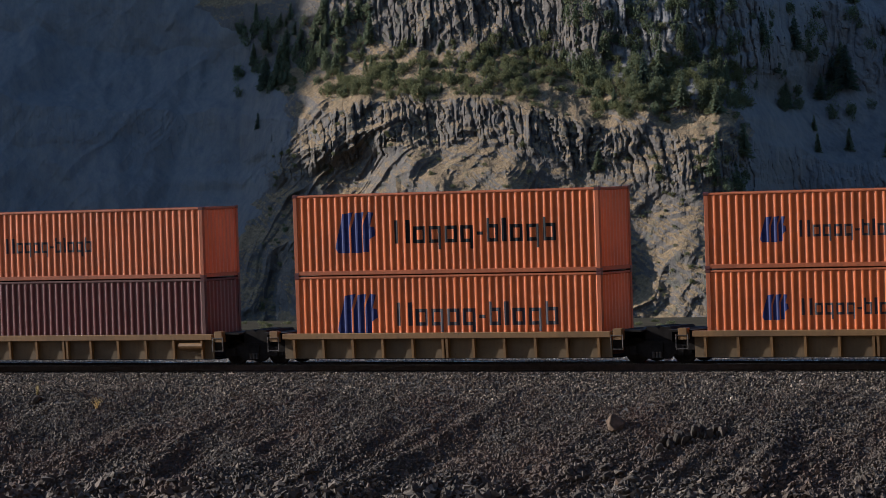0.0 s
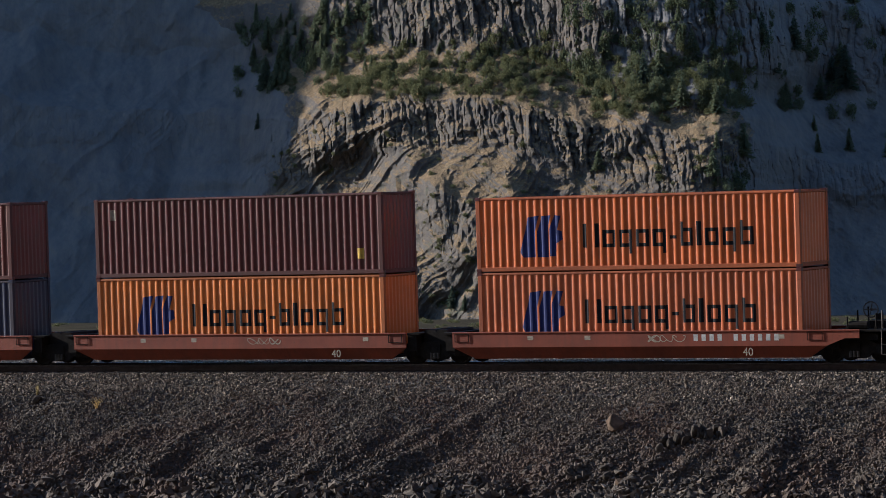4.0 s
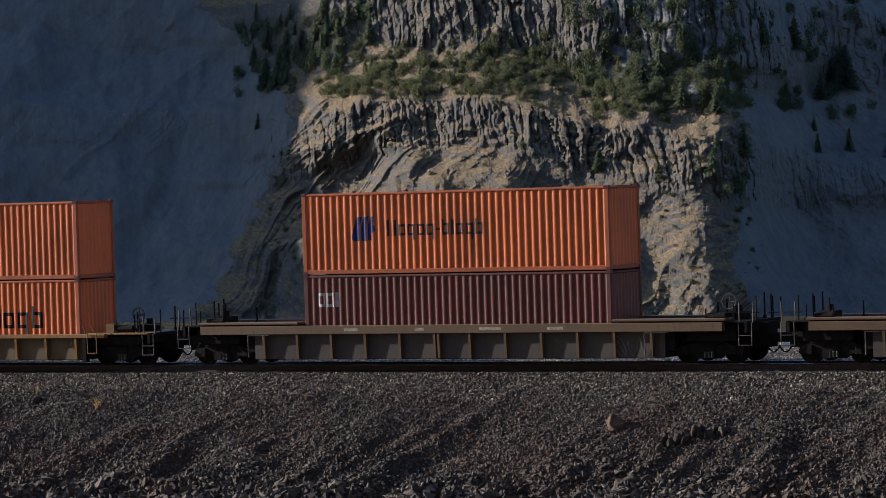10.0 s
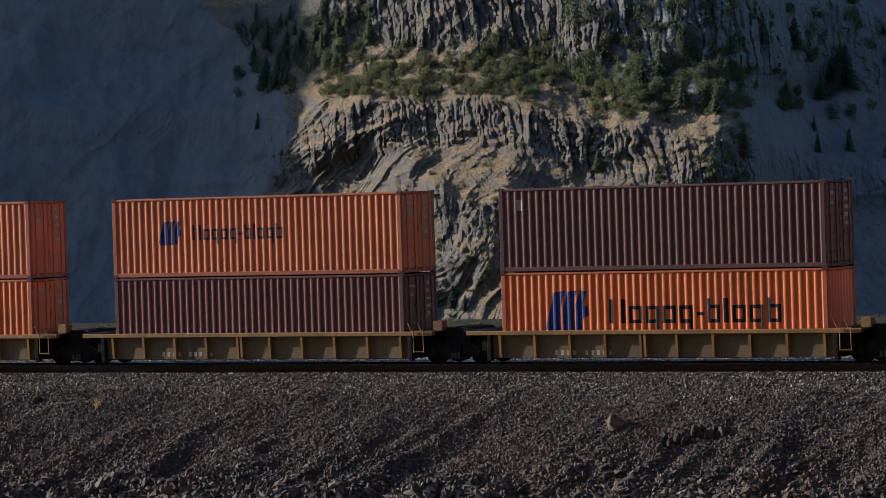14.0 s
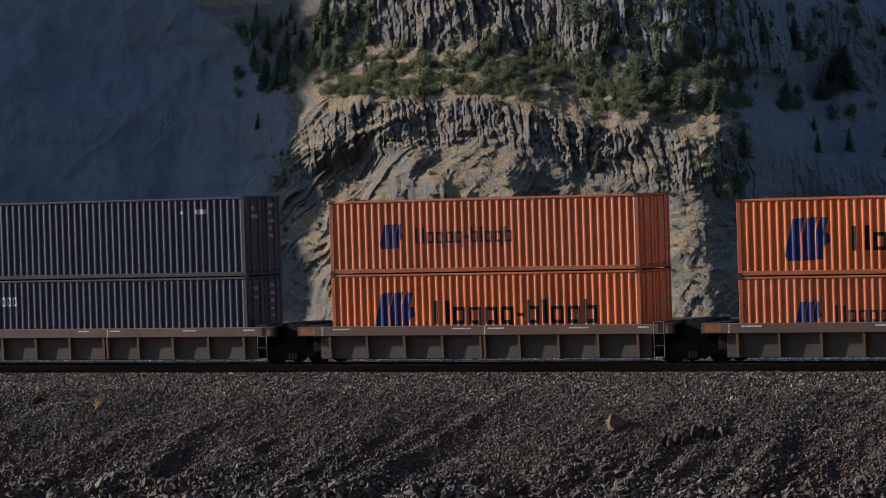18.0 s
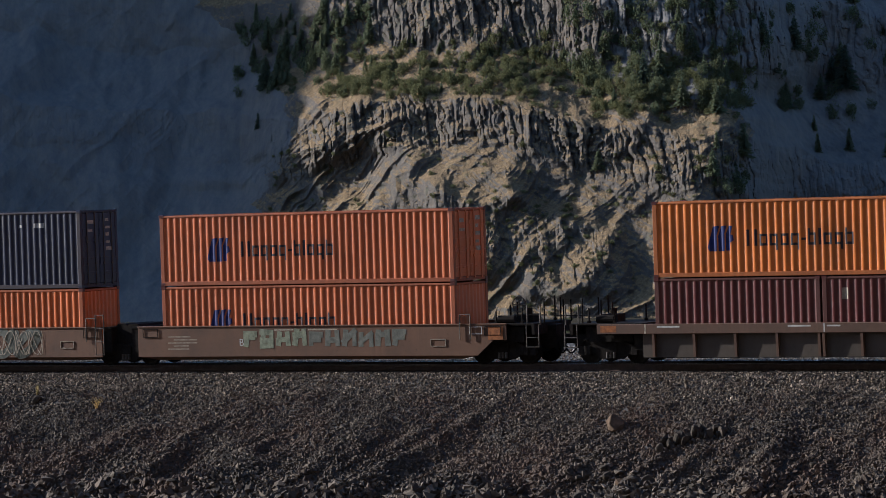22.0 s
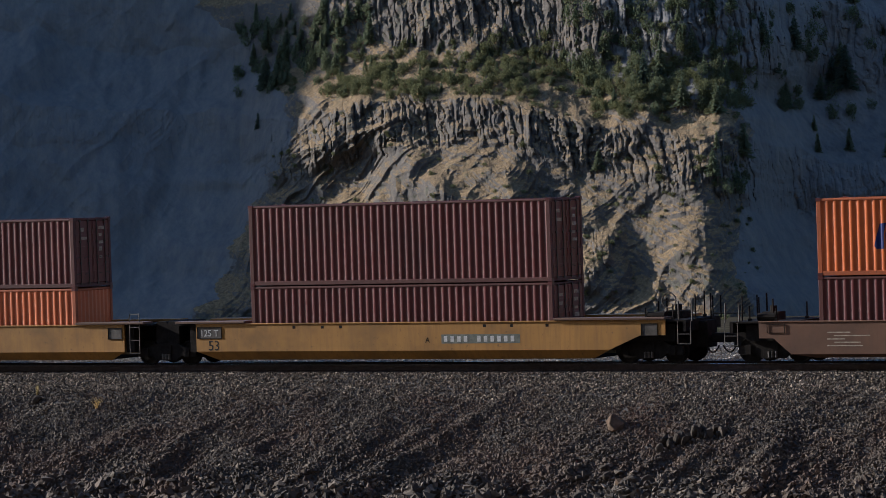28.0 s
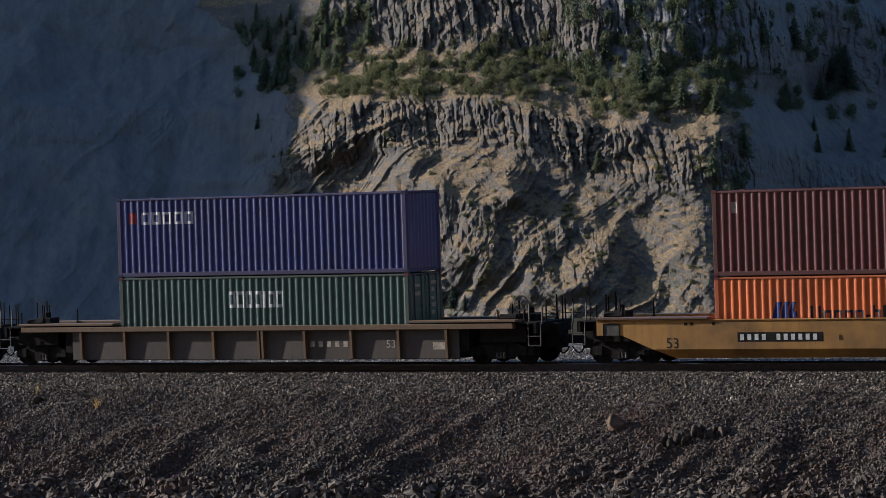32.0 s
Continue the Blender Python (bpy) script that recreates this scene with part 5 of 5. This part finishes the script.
def smooth_car(s0, paint_key, over, kinds, floor, deck, fold, wide=False):
    """A well car with deep plain sides; fold: height at which the side turns inwards."""
    mat = CAR[paint_key]
    car = new("well_car")
    pad = 2.25 if wide else 0.95
    x0, x1 = -L40 - pad, pad
    tone = {"gold": "worn golden yellow", "rust": "rust-brown", "red": "faded red"}[paint_key]
    tagged(car, "%s smooth-sided steel well car carrying stacked containers" % tone, "rail car", "well cars of the train")
    for sg in (-1, 1):
        V, F = [], []
        cut = 0.75
        ring = [(x0, deck), (x0, fold), (x0 + cut, 0.21), (x1 - cut, 0.21), (x1, fold), (x1, deck)]
        y_at = lambda z: -1.44 if z >= fold - 1e-6 else -1.44 + 0.27 * (fold - z) / (fold - 0.21)
        more = [(2.1 if wide else 1.15) if kinds[e] else 0.0 for e in (0, 1)]
        mid = 0.5 * (fold + deck)
        pts = [(x0, fold), (x1, fold), (x1 + 0.55 * more[0], mid), (x1 + more[0], mid), (x1 + more[0], deck), (x0 - more[1], deck), (x0 - more[1], mid), (x0 - 0.55 * more[1], mid)]
        prism(V, F, [p for k, p in enumerate(pts) if p not in pts[:k]], -1.44, -1.39)
        n = len(V)
        V += [(x0 + cut, y_at(0.21), 0.21), (x1 - cut, y_at(0.21), 0.21), (x1, -1.44, fold), (x0, -1.44, fold),
              (x0 + cut, y_at(0.21) + 0.05, 0.21), (x1 - cut, y_at(0.21) + 0.05, 0.21), (x1, -1.39, fold), (x0, -1.39, fold)]
        F += [(n, n + 1, n + 2, n + 3), (n + 7, n + 6, n + 5, n + 4), (n, n + 4, n + 5, n + 1), (n + 1, n + 5, n + 6, n + 2), (n + 3, n + 7, n + 4, n)]
        if sg > 0:
            V = [(x, -y, z) for x, y, z in V]
            F = [f[::-1] for f in F]
        part("side_wall", mesh("side_wall", V, F, mat), car)
        V, F = [], []
        ya = -1.47 if sg < 0 else 1.36
        box(V, F, x0 - more[1], x1 + more[0], ya, ya + 0.11, deck, deck + 0.045, 0.01)
        part("top_flange", mesh("top_flange", V, F, mat), car)
    floor_and_sides_inside(car, x0 + 0.75, x1 - 0.75, deck, floor)
    car_end(car, 1, x1, over[0], kinds[0], deck, mat if wide else STEEL, s0, True, wide)
    car_end(car, -1, x0, -L40 - over[1], kinds[1], deck, mat if wide else STEEL, s0, False, wide)
    MOVING.append((car, s0, 0))
    return car


def graffiti(car, seed, x0, x1, z0, z1, y, count, wd, mat, fill=None, label="sprayed graffiti"):
    """Sprayed strokes, and a patchy ground colour under them where there is one."""
    rnd = random.Random(seed)
    if fill:
        V, F = [], []
        n = max(3, count)
        for i in range(n):
            a = x0 + (x1 - x0) * i / n
            V += [(a, y, z0 + rnd.uniform(0, 0.14)), (a, y, z1 - rnd.uniform(0, 0.20))]
            if i:
                F.append((2 * i - 2, 2 * i, 2 * i + 1, 2 * i - 1))
        part("graffiti_ground", mesh("graffiti_ground", V, F, fill), car, "patchy sprayed ground colour")
    for V, F in scrawl(seed, x0, x1, z0 + 0.05, z1 - 0.05, y - 0.003, count, wd):
        part("graffiti_stroke", mesh("graffiti_stroke", V, F, mat), car, label)


def block_tag(car, seed, x0, x1, z0, z1, y, count, fill, edge, label="sprayed block graffiti"):
    """Thick block strokes side by side, too worn to read, with a thin outline on some."""
    rnd = random.Random(seed)
    k = (x1 - x0) / count
    for i in range(count):
        a, b = x0 + i * k + 0.06 * k, x0 + i * k + 0.90 * k
        lo, hi = z0 + rnd.uniform(0, 0.1), z1 - rnd.uniform(0, 0.12)
        mid, wd = (lo + hi) / 2 + rnd.uniform(-0.1, 0.1), 0.30 * k
        strokes = [[(a + 0.12 * k, lo), (a + 0.12 * k + rnd.uniform(-0.05, 0.12), hi)]]
        strokes += rnd.choice(([[(a, hi - 0.08), (b, hi - 0.1)], [(a, mid), (b - 0.1 * k, mid)]],
                               [[(b - 0.1 * k, lo), (b - 0.16 * k, hi)], [(a, mid), (b, mid + 0.06)]],
                               [[(a, lo + 0.1), (b, hi)], [(b - 0.1 * k, lo), (b - 0.1 * k, hi - 0.1)]],
                               [[(a, hi - 0.08), (b, hi - 0.12)], [(b - 0.1 * k, hi - 0.1), (b - 0.14 * k, mid)], [(a, mid), (b, mid - 0.05)], [(a, lo + 0.08), (b, lo + 0.1)]]))
        V, F = [], []
        for j, st in enumerate(strokes):
            v, f = ribbon(st, wd * rnd.uniform(0.8, 1.15), y - 0.0012 * j)
            F += [tuple(len(V) + q for q in p) for p in f]
            V += v
        part("graffiti_stroke", mesh("graffiti_stroke", V, F, fill), car, label)
        if edge:
            for st in strokes:
                for sh in (-0.5, 0.5):
                    v, f = ribbon([(p + sh * wd, q + 0.3 * sh * wd) for p, q in st], 0.028, y - 0.008)
                    part("graffiti_outline", mesh("graffiti_outline", v, f, edge), car, "thin pale outline stroke")


def sign(car, txt, x, z, size, y, mat, label=""):
    ob = part("lettering", lettering(txt, size, mat), car, label or "painted mark %s" % txt)
    ob.matrix_basis = pose(x, y - 0.003, z)


def mark_row(car, x0, x1, z0, z1, y, count, mat, skip=()):
    """A row of separate bars in place of a number or a company's name."""
    k = (x1 - x0) / count
    for i in range(count):
        if i not in skip:
            bars([(x0 + i * k, x0 + i * k + 0.52 * k, z0, z1)], y, "lettering_bar", mat, car)


def frame_box(car, x0, x1, z0, z1, y, mat):
    """An outlined placard."""
    V, F = [], []
    t = 0.02
    for a, b, c, d in ((x0, x1, z0, z0 + t), (x0, x1, z1 - t, z1), (x0, x0 + t, z0 + t, z1 - t), (x1 - t, x1, z0 + t, z1 - t)):
        box(V, F, a, b, y - 0.02, y, c, d)
    part("placard_frame", mesh("placard_frame", V, F, mat), car)


# ---------------- the train, from its leading car to its last ----------------
# front of the stack on the track at the start, seam height, car style, joints (1: coupler), upper box, lower box(es)
TRAIN = [
    (23.06, 3.22, "A", (0, 0), (STD, "orange", ("small",), 0), ((L40, "orange", ("small",), 0),)),
    (6.93, 3.21, "A", (0, 0), (HIGH, "orange", ("big",), 0), ((L40, "orange", ("bigfaded",), 0),)),
    (-9.11, 3.20, "A", (0, 1), (STD, "faded", ("small",), 0), ((L40, "maroon", ("uprightlow",), 0),)),
    (-29.18, 3.01, "B", (1, 1), (HIGH, "teal", ("plate",), 0), ((L40, "orange", ("big",), 0),)),
    (-49.69, 3.24, "C", (1, 0), (STD, "orange", ("big",), 0), ((L40, "faded", ("big",), 0),)),
    (-65.65, 3.25, "C", (0, 0), (HIGH, "maroon", ("chip", "sticker"), 0), ((L40, "bright", ("big",), 0),)),
    (-81.64, 3.25, "C", (0, 1), (HIGH, "redbrown", (), 0), ((L40, "slate", ("corner",), 0),)),
    (-103.68, 3.24, "D", (1, 1), (HIGH, "redbrown", ("letters",), 1), ((L40, "maroon", ("upright", "sticker"), 1),)),
    (-127.32, 3.25, "D", (1, 1), (STD, "orange", ("big",), 0), ((L40, "rose", ("chip",), 1),)),
    (-151.15, 3.25, "D", (1, 1), (HIGH, "orange", ("small",), 0), ((L40, "redbrown", ("letters",), 0),)),
    (-173.07, 3.24, "E", (1, 0), (HIGH, "orange", ("small",), 0), ((L40, "orange", ("big",), 0),)),
    (-189.00, 3.25, "E", (0, 0), (HIGH, "faded", ("small",), 0), ((L40, "rose", ("upright",), 1),)),
    (-205.04, 3.23, "E", (0, 0), (HIGH, "brown", ("chip",), 1), ((L40, "orange", ("big",), 0),)),
    (-221.14, 3.25, "E", (0, 0), (HIGH, "faded", ("small",), 1), ((L40, "maroon", (), 1),)),
    (-237.06, 3.28, "E", (0, 1), (HIGH, "faded", ("small",), 1), ((L40, "orange", ("big",), 1),)),
    (-257.03, 2.97, "F", (1, 0), (STD, "orange", ("big",), 1), ((L40, "faded", ("small",), 1),)),
    (-272.85, 3.26, "F", (0, 0), (STD, "faded", ("small",), 1), ((L40, "orange", ("big",), 1),)),
    (-288.59, 3.24, "F", (0, 0), (HIGH, "navy", ("corner",), 1), ((L40, "navy", ("wordlow",), 1),)),
    (-304.34, 2.95, "F", (0, 0), (HIGH, "rose", ("upright",), 1), ((L40, "orange", ("small",), 0),)),
    (-320.25, 2.95, "F", (0, 1), (STD, "bright", ("small",), 1), ((L20, "maroon", ("chip",), 1), (L20, "maroon", (), 1))),
    (-340.16, 2.92, "G", (1, 0), (STD, "faded", ("small",), 1), ((L40, "faded", ("small",), 0),)),
    (-355.85, 2.89, "G", (0, 0), (HIGH, "navy", ("corner",), 1), ((L40, "orange", ("small",), 0),)),
    (-371.46, 2.92, "G", (0, 0), (HIGH, "orange", ("small",), 1), ((L20, "orange", ("small20",), 1), (L20, "orange", ("small20",), 1))),
    (-387.09, 2.90, "G", (0, 0), (STD, "darkgreen", (), 1), ((L20, "redbrown", ("letters20",), 1), (L20, "maroon", ("upright",), 1))),
    (-402.77, 2.93, "G", (0, 1), (STD, "orange", ("small",), 1), ((L20, "blue", ("chip",), 1), (L20, "maroon", (), 1))),
    (-424.86, 2.88, "H", (1, 0), (HIGH, "maroon", (), 1), ((L40, "maroon", (), 1),)),
    (-444.69, 2.91, "H", (0, 0), (STD, "maroon", ("upright",), 1), ((L40, "faded", ("small",), 0),)),
    (-464.48, 2.97, "H", (0, 1), (HIGH, "maroon", ("chip",), 1), ((L40, "orange", ("small",), 0),)),
    (-488.47, 3.27, "I", (1, 1), (HIGH, "seablue", ("wordtop",), 0), ((L40, "green", ("wordmid",), 1),)),
    (-512.3, 3.25, "I", (1, 1), None, ()),
]
DECK = {"A": 1.14, "B": 1.18, "C": 1.10, "D": 1.42, "E": 1.18, "F": 1.38, "G": 1.40, "H": 1.48, "I": 1.44}


def car_marks(i, car, style, deck, joints, over):
    """Numbers, letters, graffiti, ladders and placards of each car; x counts from the stack's back end."""
    b = -L40
    rnd = random.Random(100 + i)
    if style == "A":
        V, F = [], []
        rod(V, F, (-1.0, -1.42, 0.72), (0.0, -1.42, 0.72), 0.13, 10)
        if i == 2:
            part("air_tank", mesh("air_tank", V, F, CAR["mustard"]), car, "pale dusty air reservoir")
        for x in (0.55, b - 0.95):
            V, F = [], []
            box(V, F, x, x + 0.34, -1.55, -1.30, deck - 0.28, deck + 0.10, 0.02)
            part("jacking_pad", mesh("jacking_pad", V, F, CAR["mustard"]), car)
            ladder(car, x - 0.06, deck - 0.62, deck - 0.1, GREY_STEEL, -1.56, 0.44)
    if style in "BE":
        ladder(car, 0.55, deck - 0.72, deck + 0.06, CAR["yellow"], -1.57, 0.4)
        V, F = [], []
        rod(V, F, (0.45, -1.5, deck), (0.3, -1.5, deck + 0.32), 0.02)
        rod(V, F, (0.85, -1.5, deck), (0.7, -1.5, deck + 0.32), 0.02)
        part("grab_iron", mesh("grab_iron", V, F, CAR["yellow"]), car)
        V, F = [], []
        box(V, F, 1.15, 1.5, -1.2, -0.8, deck + 0.03, deck + 0.36, 0.03)
        part("valve_box", mesh("valve_box", V, F, CAR["yellow"]), car)
        for x in (0.30, b - 0.46):
            V, F = [], []
            box(V, F, x, x + 0.16, -1.53, -1.30, 0.16, deck - 0.14, 0.02)
            part("end_post", mesh("end_post", V, F, STEEL), car, "black end post")
        mark_row(car, b + 2.1, b + 4.4, 0.34, 0.50, -1.362, 10, INK_CREAM, (4,))
    if style == "C":
        if i != 5:
            x = b + 8.3 if i == 4 else b + 0.1
            mark_row(car, x, x + 3.25, 0.80, 1.02, -1.44, 11, INK_WHITE, (4,))
        sign(car, "40", b + 10.1, 0.30, 0.38, -1.44, INK_CREAM)
        for x in (0.25, b - 0.85):
            frame_box(car, x, x + 0.55, deck - 0.30, deck - 0.02, -1.45, STEEL)
        graffiti(car, 40 + i, b + 6.6, b + 8.0, 0.72, 1.05, -1.442, 3, 0.03, INK_CREAM)
        for x in (b + 2.0, b + 4.2, b + 11.4):
            bars([(x, x + 0.22, 0.86, 1.0)], -1.44, "stencil_bar", INK_CREAM, car)
    if style == "D":
        if i == 7:
            graffiti(car, 7, b + 5.0, b + 12.2, 0.30, 1.0, -1.365, 9, 0.05, INK_GREY)
        else:
            graffiti(car, i, 0.1, 1.6, 0.25, 1.05, -1.365, 3, 0.06, INK_GREY)
        for k in range(4):
            x = b + 2.0 + 2.6 * k + rnd.uniform(-0.5, 0.5)
            bars([(x, x + rnd.uniform(0.3, 0.9), deck - 0.20, deck - 0.10)], -1.53, "stencil_bar", INK_CREAM, car)
        V, F = [], []
        for x in (1.35, b - 2.25):
            rod(V, F, (x, -1.5, deck - 0.34), (x + 0.9, -1.5, deck - 0.34), 0.018)
            rod(V, F, (x, -1.5, deck - 0.34), (x, -1.5, 0.3), 0.018)
        part("side_handrail", mesh("side_handrail", V, F, GREY_STEEL), car)
    if style == "F":
        ladder(car, 0.62, 0.22, deck + 0.12, GREY_STEEL, -1.57, 0.38)
        for x in (b + 5.0, b + 6.4, b + 9.6, 0.0, b + 0.2):
            bars([(x, x + rnd.uniform(0.4, 0.85), deck - 0.12, deck - 0.07)], -1.53, "stencil_bar", INK_WHITE, car)
        end = b - (2.0 if joints[1] else 1.2)
        bars([(end + 0.06, end + 0.66, deck - 0.27, deck - 0.05)], -1.53, "reflector_panel", INK_ORANGE, car, "faded orange patch of paint")
        bars([(b - 0.28, b - 0.22, deck - 0.33, deck)], -1.53, "stripe", INK_CREAM, car, "pale upright stripe")
        bars([(b + 6.28, b + 6.32, deck - 0.3, deck - 0.02)], -1.53, "stencil_bar", INK_WHITE, car)
        if i in (15, 19):
            V, F = [], []
            box(V, F, over[0] - 1.1, over[0] - 0.75, -1.5, -1.2, deck - 0.55, deck - 0.33, 0.02)
            part("pull_bracket", mesh("pull_bracket", V, F, CAR["dark"]), car)
    if style == "G":
        if not joints[0]:
            ladder(car, 0.72, deck - 1.0, deck + 0.50, GREY_STEEL, -1.50, 0.36)
        handrail(car, 0.30, 0.72, deck - 0.5, deck + 0.36, -1.49)
        for x in ((1.15 if joints[0] else 0.05), b - (1.9 if joints[1] else 0.82)):
            frame_box(car, x + 0.1, x + 0.75, deck - 0.36, deck - 0.05, -1.45, STEEL)
        if joints[0]:
            bars([(1.40, 1.98, deck - 0.52, deck - 0.06)], -1.453, "reflector_panel", INK_ORANGE, car, "faded orange panel")
            frame_box(car, 0.66, 1.16, deck - 0.32, deck - 0.06, -1.455, INK_WHITE)
        frame_box(car, b + 11.3, b + 11.9, 0.66, 0.92, -1.442, INK_CREAM)
        letter = {20: "B", 21: "C", 22: "D", 23: "E"}.get(i)
        if letter:
            sign(car, letter, b + 3.4, 0.72, 0.36, -1.44, INK_WHITE, "white stencilled letter")
        for k in range(5):
            x, z = b + (0.35 + 0.25 * (k % 2)), 0.60 + 0.11 * k
            bars([(x, x + rnd.uniform(0.5, 1.3), z, z + 0.035)], -1.44, "stencil_bar", INK_CREAM, car)
        bars([(b + 4.9, b + 5.7, deck - 0.14, deck - 0.09), (b + 6.3, b + 7.5, deck - 0.14, deck - 0.09)], -1.44, "stencil_bar", INK_CREAM, car)
        if i == 21:
            graffiti(car, 3, b + 6.3, b + 10.3, 0.36, deck - 0.02, -1.443, 4, 0.30, INK_GREY)
            graffiti(car, 14, b + 6.2, b + 10.5, 0.36, deck, -1.452, 7, 0.03, INK_CREAM, label="thin pale sprayed outline")
        if i == 20:
            block_tag(car, 5, b + 3.55, b + 6.3, 0.62, deck - 0.08, -1.445, 4, INK_SAGE, None)
            block_tag(car, 6, b + 6.3, b + 10.4, 0.62, deck - 0.10, -1.445, 6, INK_GREY, None, "faded sprayed graffiti")
        if i == 24:
            graffiti(car, 9, b + 4.1, b + 9.9, 0.45, deck - 0.25, -1.442, 9, 0.035, INK_CREAM)
        if i == 22:
            for k in range(4):
                bars([(b + 6.6 + 0.68 * k, b + 7.1 + 0.68 * k, 0.84, 1.14)], -1.44, "lettering_bar", INK_CREAM, car)
            bars([(b + 6.4, b + 9.2, 0.70, 0.74)], -1.44, "stripe", INK_CREAM, car)
    if style == "H":
        sign(car, "53", b - 1.75, 0.56, 0.50, -1.44, INK_BLACK, "black stencilled length mark")
        if i in (25, 27):
            x = b + (8.0 if i == 25 else 1.0)
            bars([(x - 0.1, x + 3.0, 0.76, 1.08)], -1.44, "mark_patch", INK_GREY if i == 25 else STEEL, car)
            mark_row(car, x, x + 2.9, 0.82, 1.02, -1.444, 11, INK_WHITE, (4,))
        if i == 26:
            bars([(b + 4.65, b + 7.4, 0.62, 1.16)], -1.44, "mark_patch", INK_GREY, car, "worn grey name panel")
            mark_row(car, b + 4.9, b + 7.25, 0.70, 1.08, -1.444, 3, INK_WHITE)
        sign(car, {25: "A", 26: "C", 27: "B"}[i], b + {25: 7.25, 26: 2.9, 27: 4.55}[i], 0.80, 0.26, -1.44, STEEL, "dark stencilled letter")
        for x in ((3.45 if joints[0] else 1.55), b - (4.1 if joints[1] else 2.2)):
            wd = 1.05 if x < 0 and not joints[1] else 0.62
            bars([(x, x + wd, 0.98, 1.40)], -1.44, "placard", GREY_STEEL, car, "grey load limit placard")
            frame_box(car, x, x + wd, 0.98, 1.40, -1.444, STEEL)
            if wd > 1:
                sign(car, "125 T", x + 0.12, 1.07, 0.33, -1.445, INK_WHITE, "white stencilled load limit 125 T")
        if not joints[0]:
            ladder(car, 2.55, 0.45, deck + 0.45, GREY_STEEL, -1.50, 0.42)
        for k in range(6):
            x = b + rnd.uniform(-1.5, 13.5)
            bars([(x, x + 0.12, deck - 0.16, deck - 0.06)], -1.44, "stencil_bar", STEEL, car)
    if style == "I":
        sign(car, "53", b + 11.3, 0.62, 0.40, -1.362, INK_CREAM, "worn stencilled length mark")
        mark_row(car, b + 8.2, b + 9.9, 0.66, 0.86, -1.362, 5, INK_CREAM)
        bars([(1.0, 1.5, 0.55, 0.80)], -1.362, "placard", INK_CREAM, car)


def build_train():
    for i, (s0, seam, style, joints, upper, lower) in enumerate(TRAIN):
        seam -= 0.03
        s0 -= 0.04
        low_h = HIGH if seam > 3.1 else STD
        floor = seam - low_h
        wide = style in "DHI"
        # half the gap on either side, or the length of the end that carries a coupler
        over = []
        for e in (0, 1):
            if joints[e]:
                over.append(5.85 if wide else 3.92)
            else:
                j = i - 1 if e == 0 else i + 1
                gap = abs(TRAIN[j][0] - s0) - L40 if 0 <= j < len(TRAIN) else 3.9
                over.append(gap / 2)
        deck = DECK[style]
        if style == "A":
            car = ribbed_car(s0, "mustard", over, joints, floor, deck, 0.20, 1.20)
        elif style == "B":
            car = ribbed_car(s0, "yellow", over, joints, floor, deck, 0.17, 1.45)
        elif style == "C":
            car = smooth_car(s0, "red", over, joints, floor, deck, 0.62)
        elif style == "D":
            car = ribbed_car(s0, "umber", over, joints, floor, deck, 0.30, 1.42, True)
        elif style == "E":
            car = ribbed_car(s0, "yellow", over, joints, floor, deck, 0.14, 1.40, ends=True)
        elif style == "F":
            car = ribbed_car(s0, "dark", over, joints, floor, deck, 0.33, 1.45, ends=True)
        elif style == "G":
            car = smooth_car(s0, "rust", over, joints, floor, deck, 0.34)
        elif style == "H":
            car = smooth_car(s0, "gold", over, joints, floor, deck, 0.52, True)
        else:
            car = ribbed_car(s0, "umber", over, joints, floor, deck, 0.18, 1.90, True)
        car_marks(i, car, style, deck, joints, over)
        if upper:
            h, key, marks, doors = upper
            container(s0, seam, L40, h, key, marks, doors, "stacked on another")
        if lower:
            at = s0
            for length, key, marks, doors in lower:
                container(at, floor, length, low_h, key, marks, doors, "set in a well car")
                at -= length + 0.076


build_train()


# ---------------- motion of the train ----------------
def motions():
    end = 32.0
    times = [float(k) for k in range(33)]
    for ob, s0, z0 in MOVING:
        lift = Matrix.Translation((0, 0, z0))
        walk(ob, [(t, on_track(s0 + run(t)) @ lift) for t in times])
    for w, dx, s_at in WHEELS:
        # wheels turn while they pass before the camera
        rows, angle = [(0.0, pose(dx, 0, RW))], 0.0
        shown = [k / FPS for k in range(0, int(end * FPS) + 1) if -24 < s_at + dx + run(k / FPS) < 24]
        base = run(shown[0]) if shown else 0
        for t in shown:
            a = -math.degrees((run(t) - base) / RW)
            if t > 0:
                rows.append((t, Matrix.LocRotScale((dx, 0, RW), Euler((0, -radians(a), 0)), None)))
        if rows[-1][0] < end:
            rows.append((end, rows[-1][1]))
        walk(w, rows)


motions()
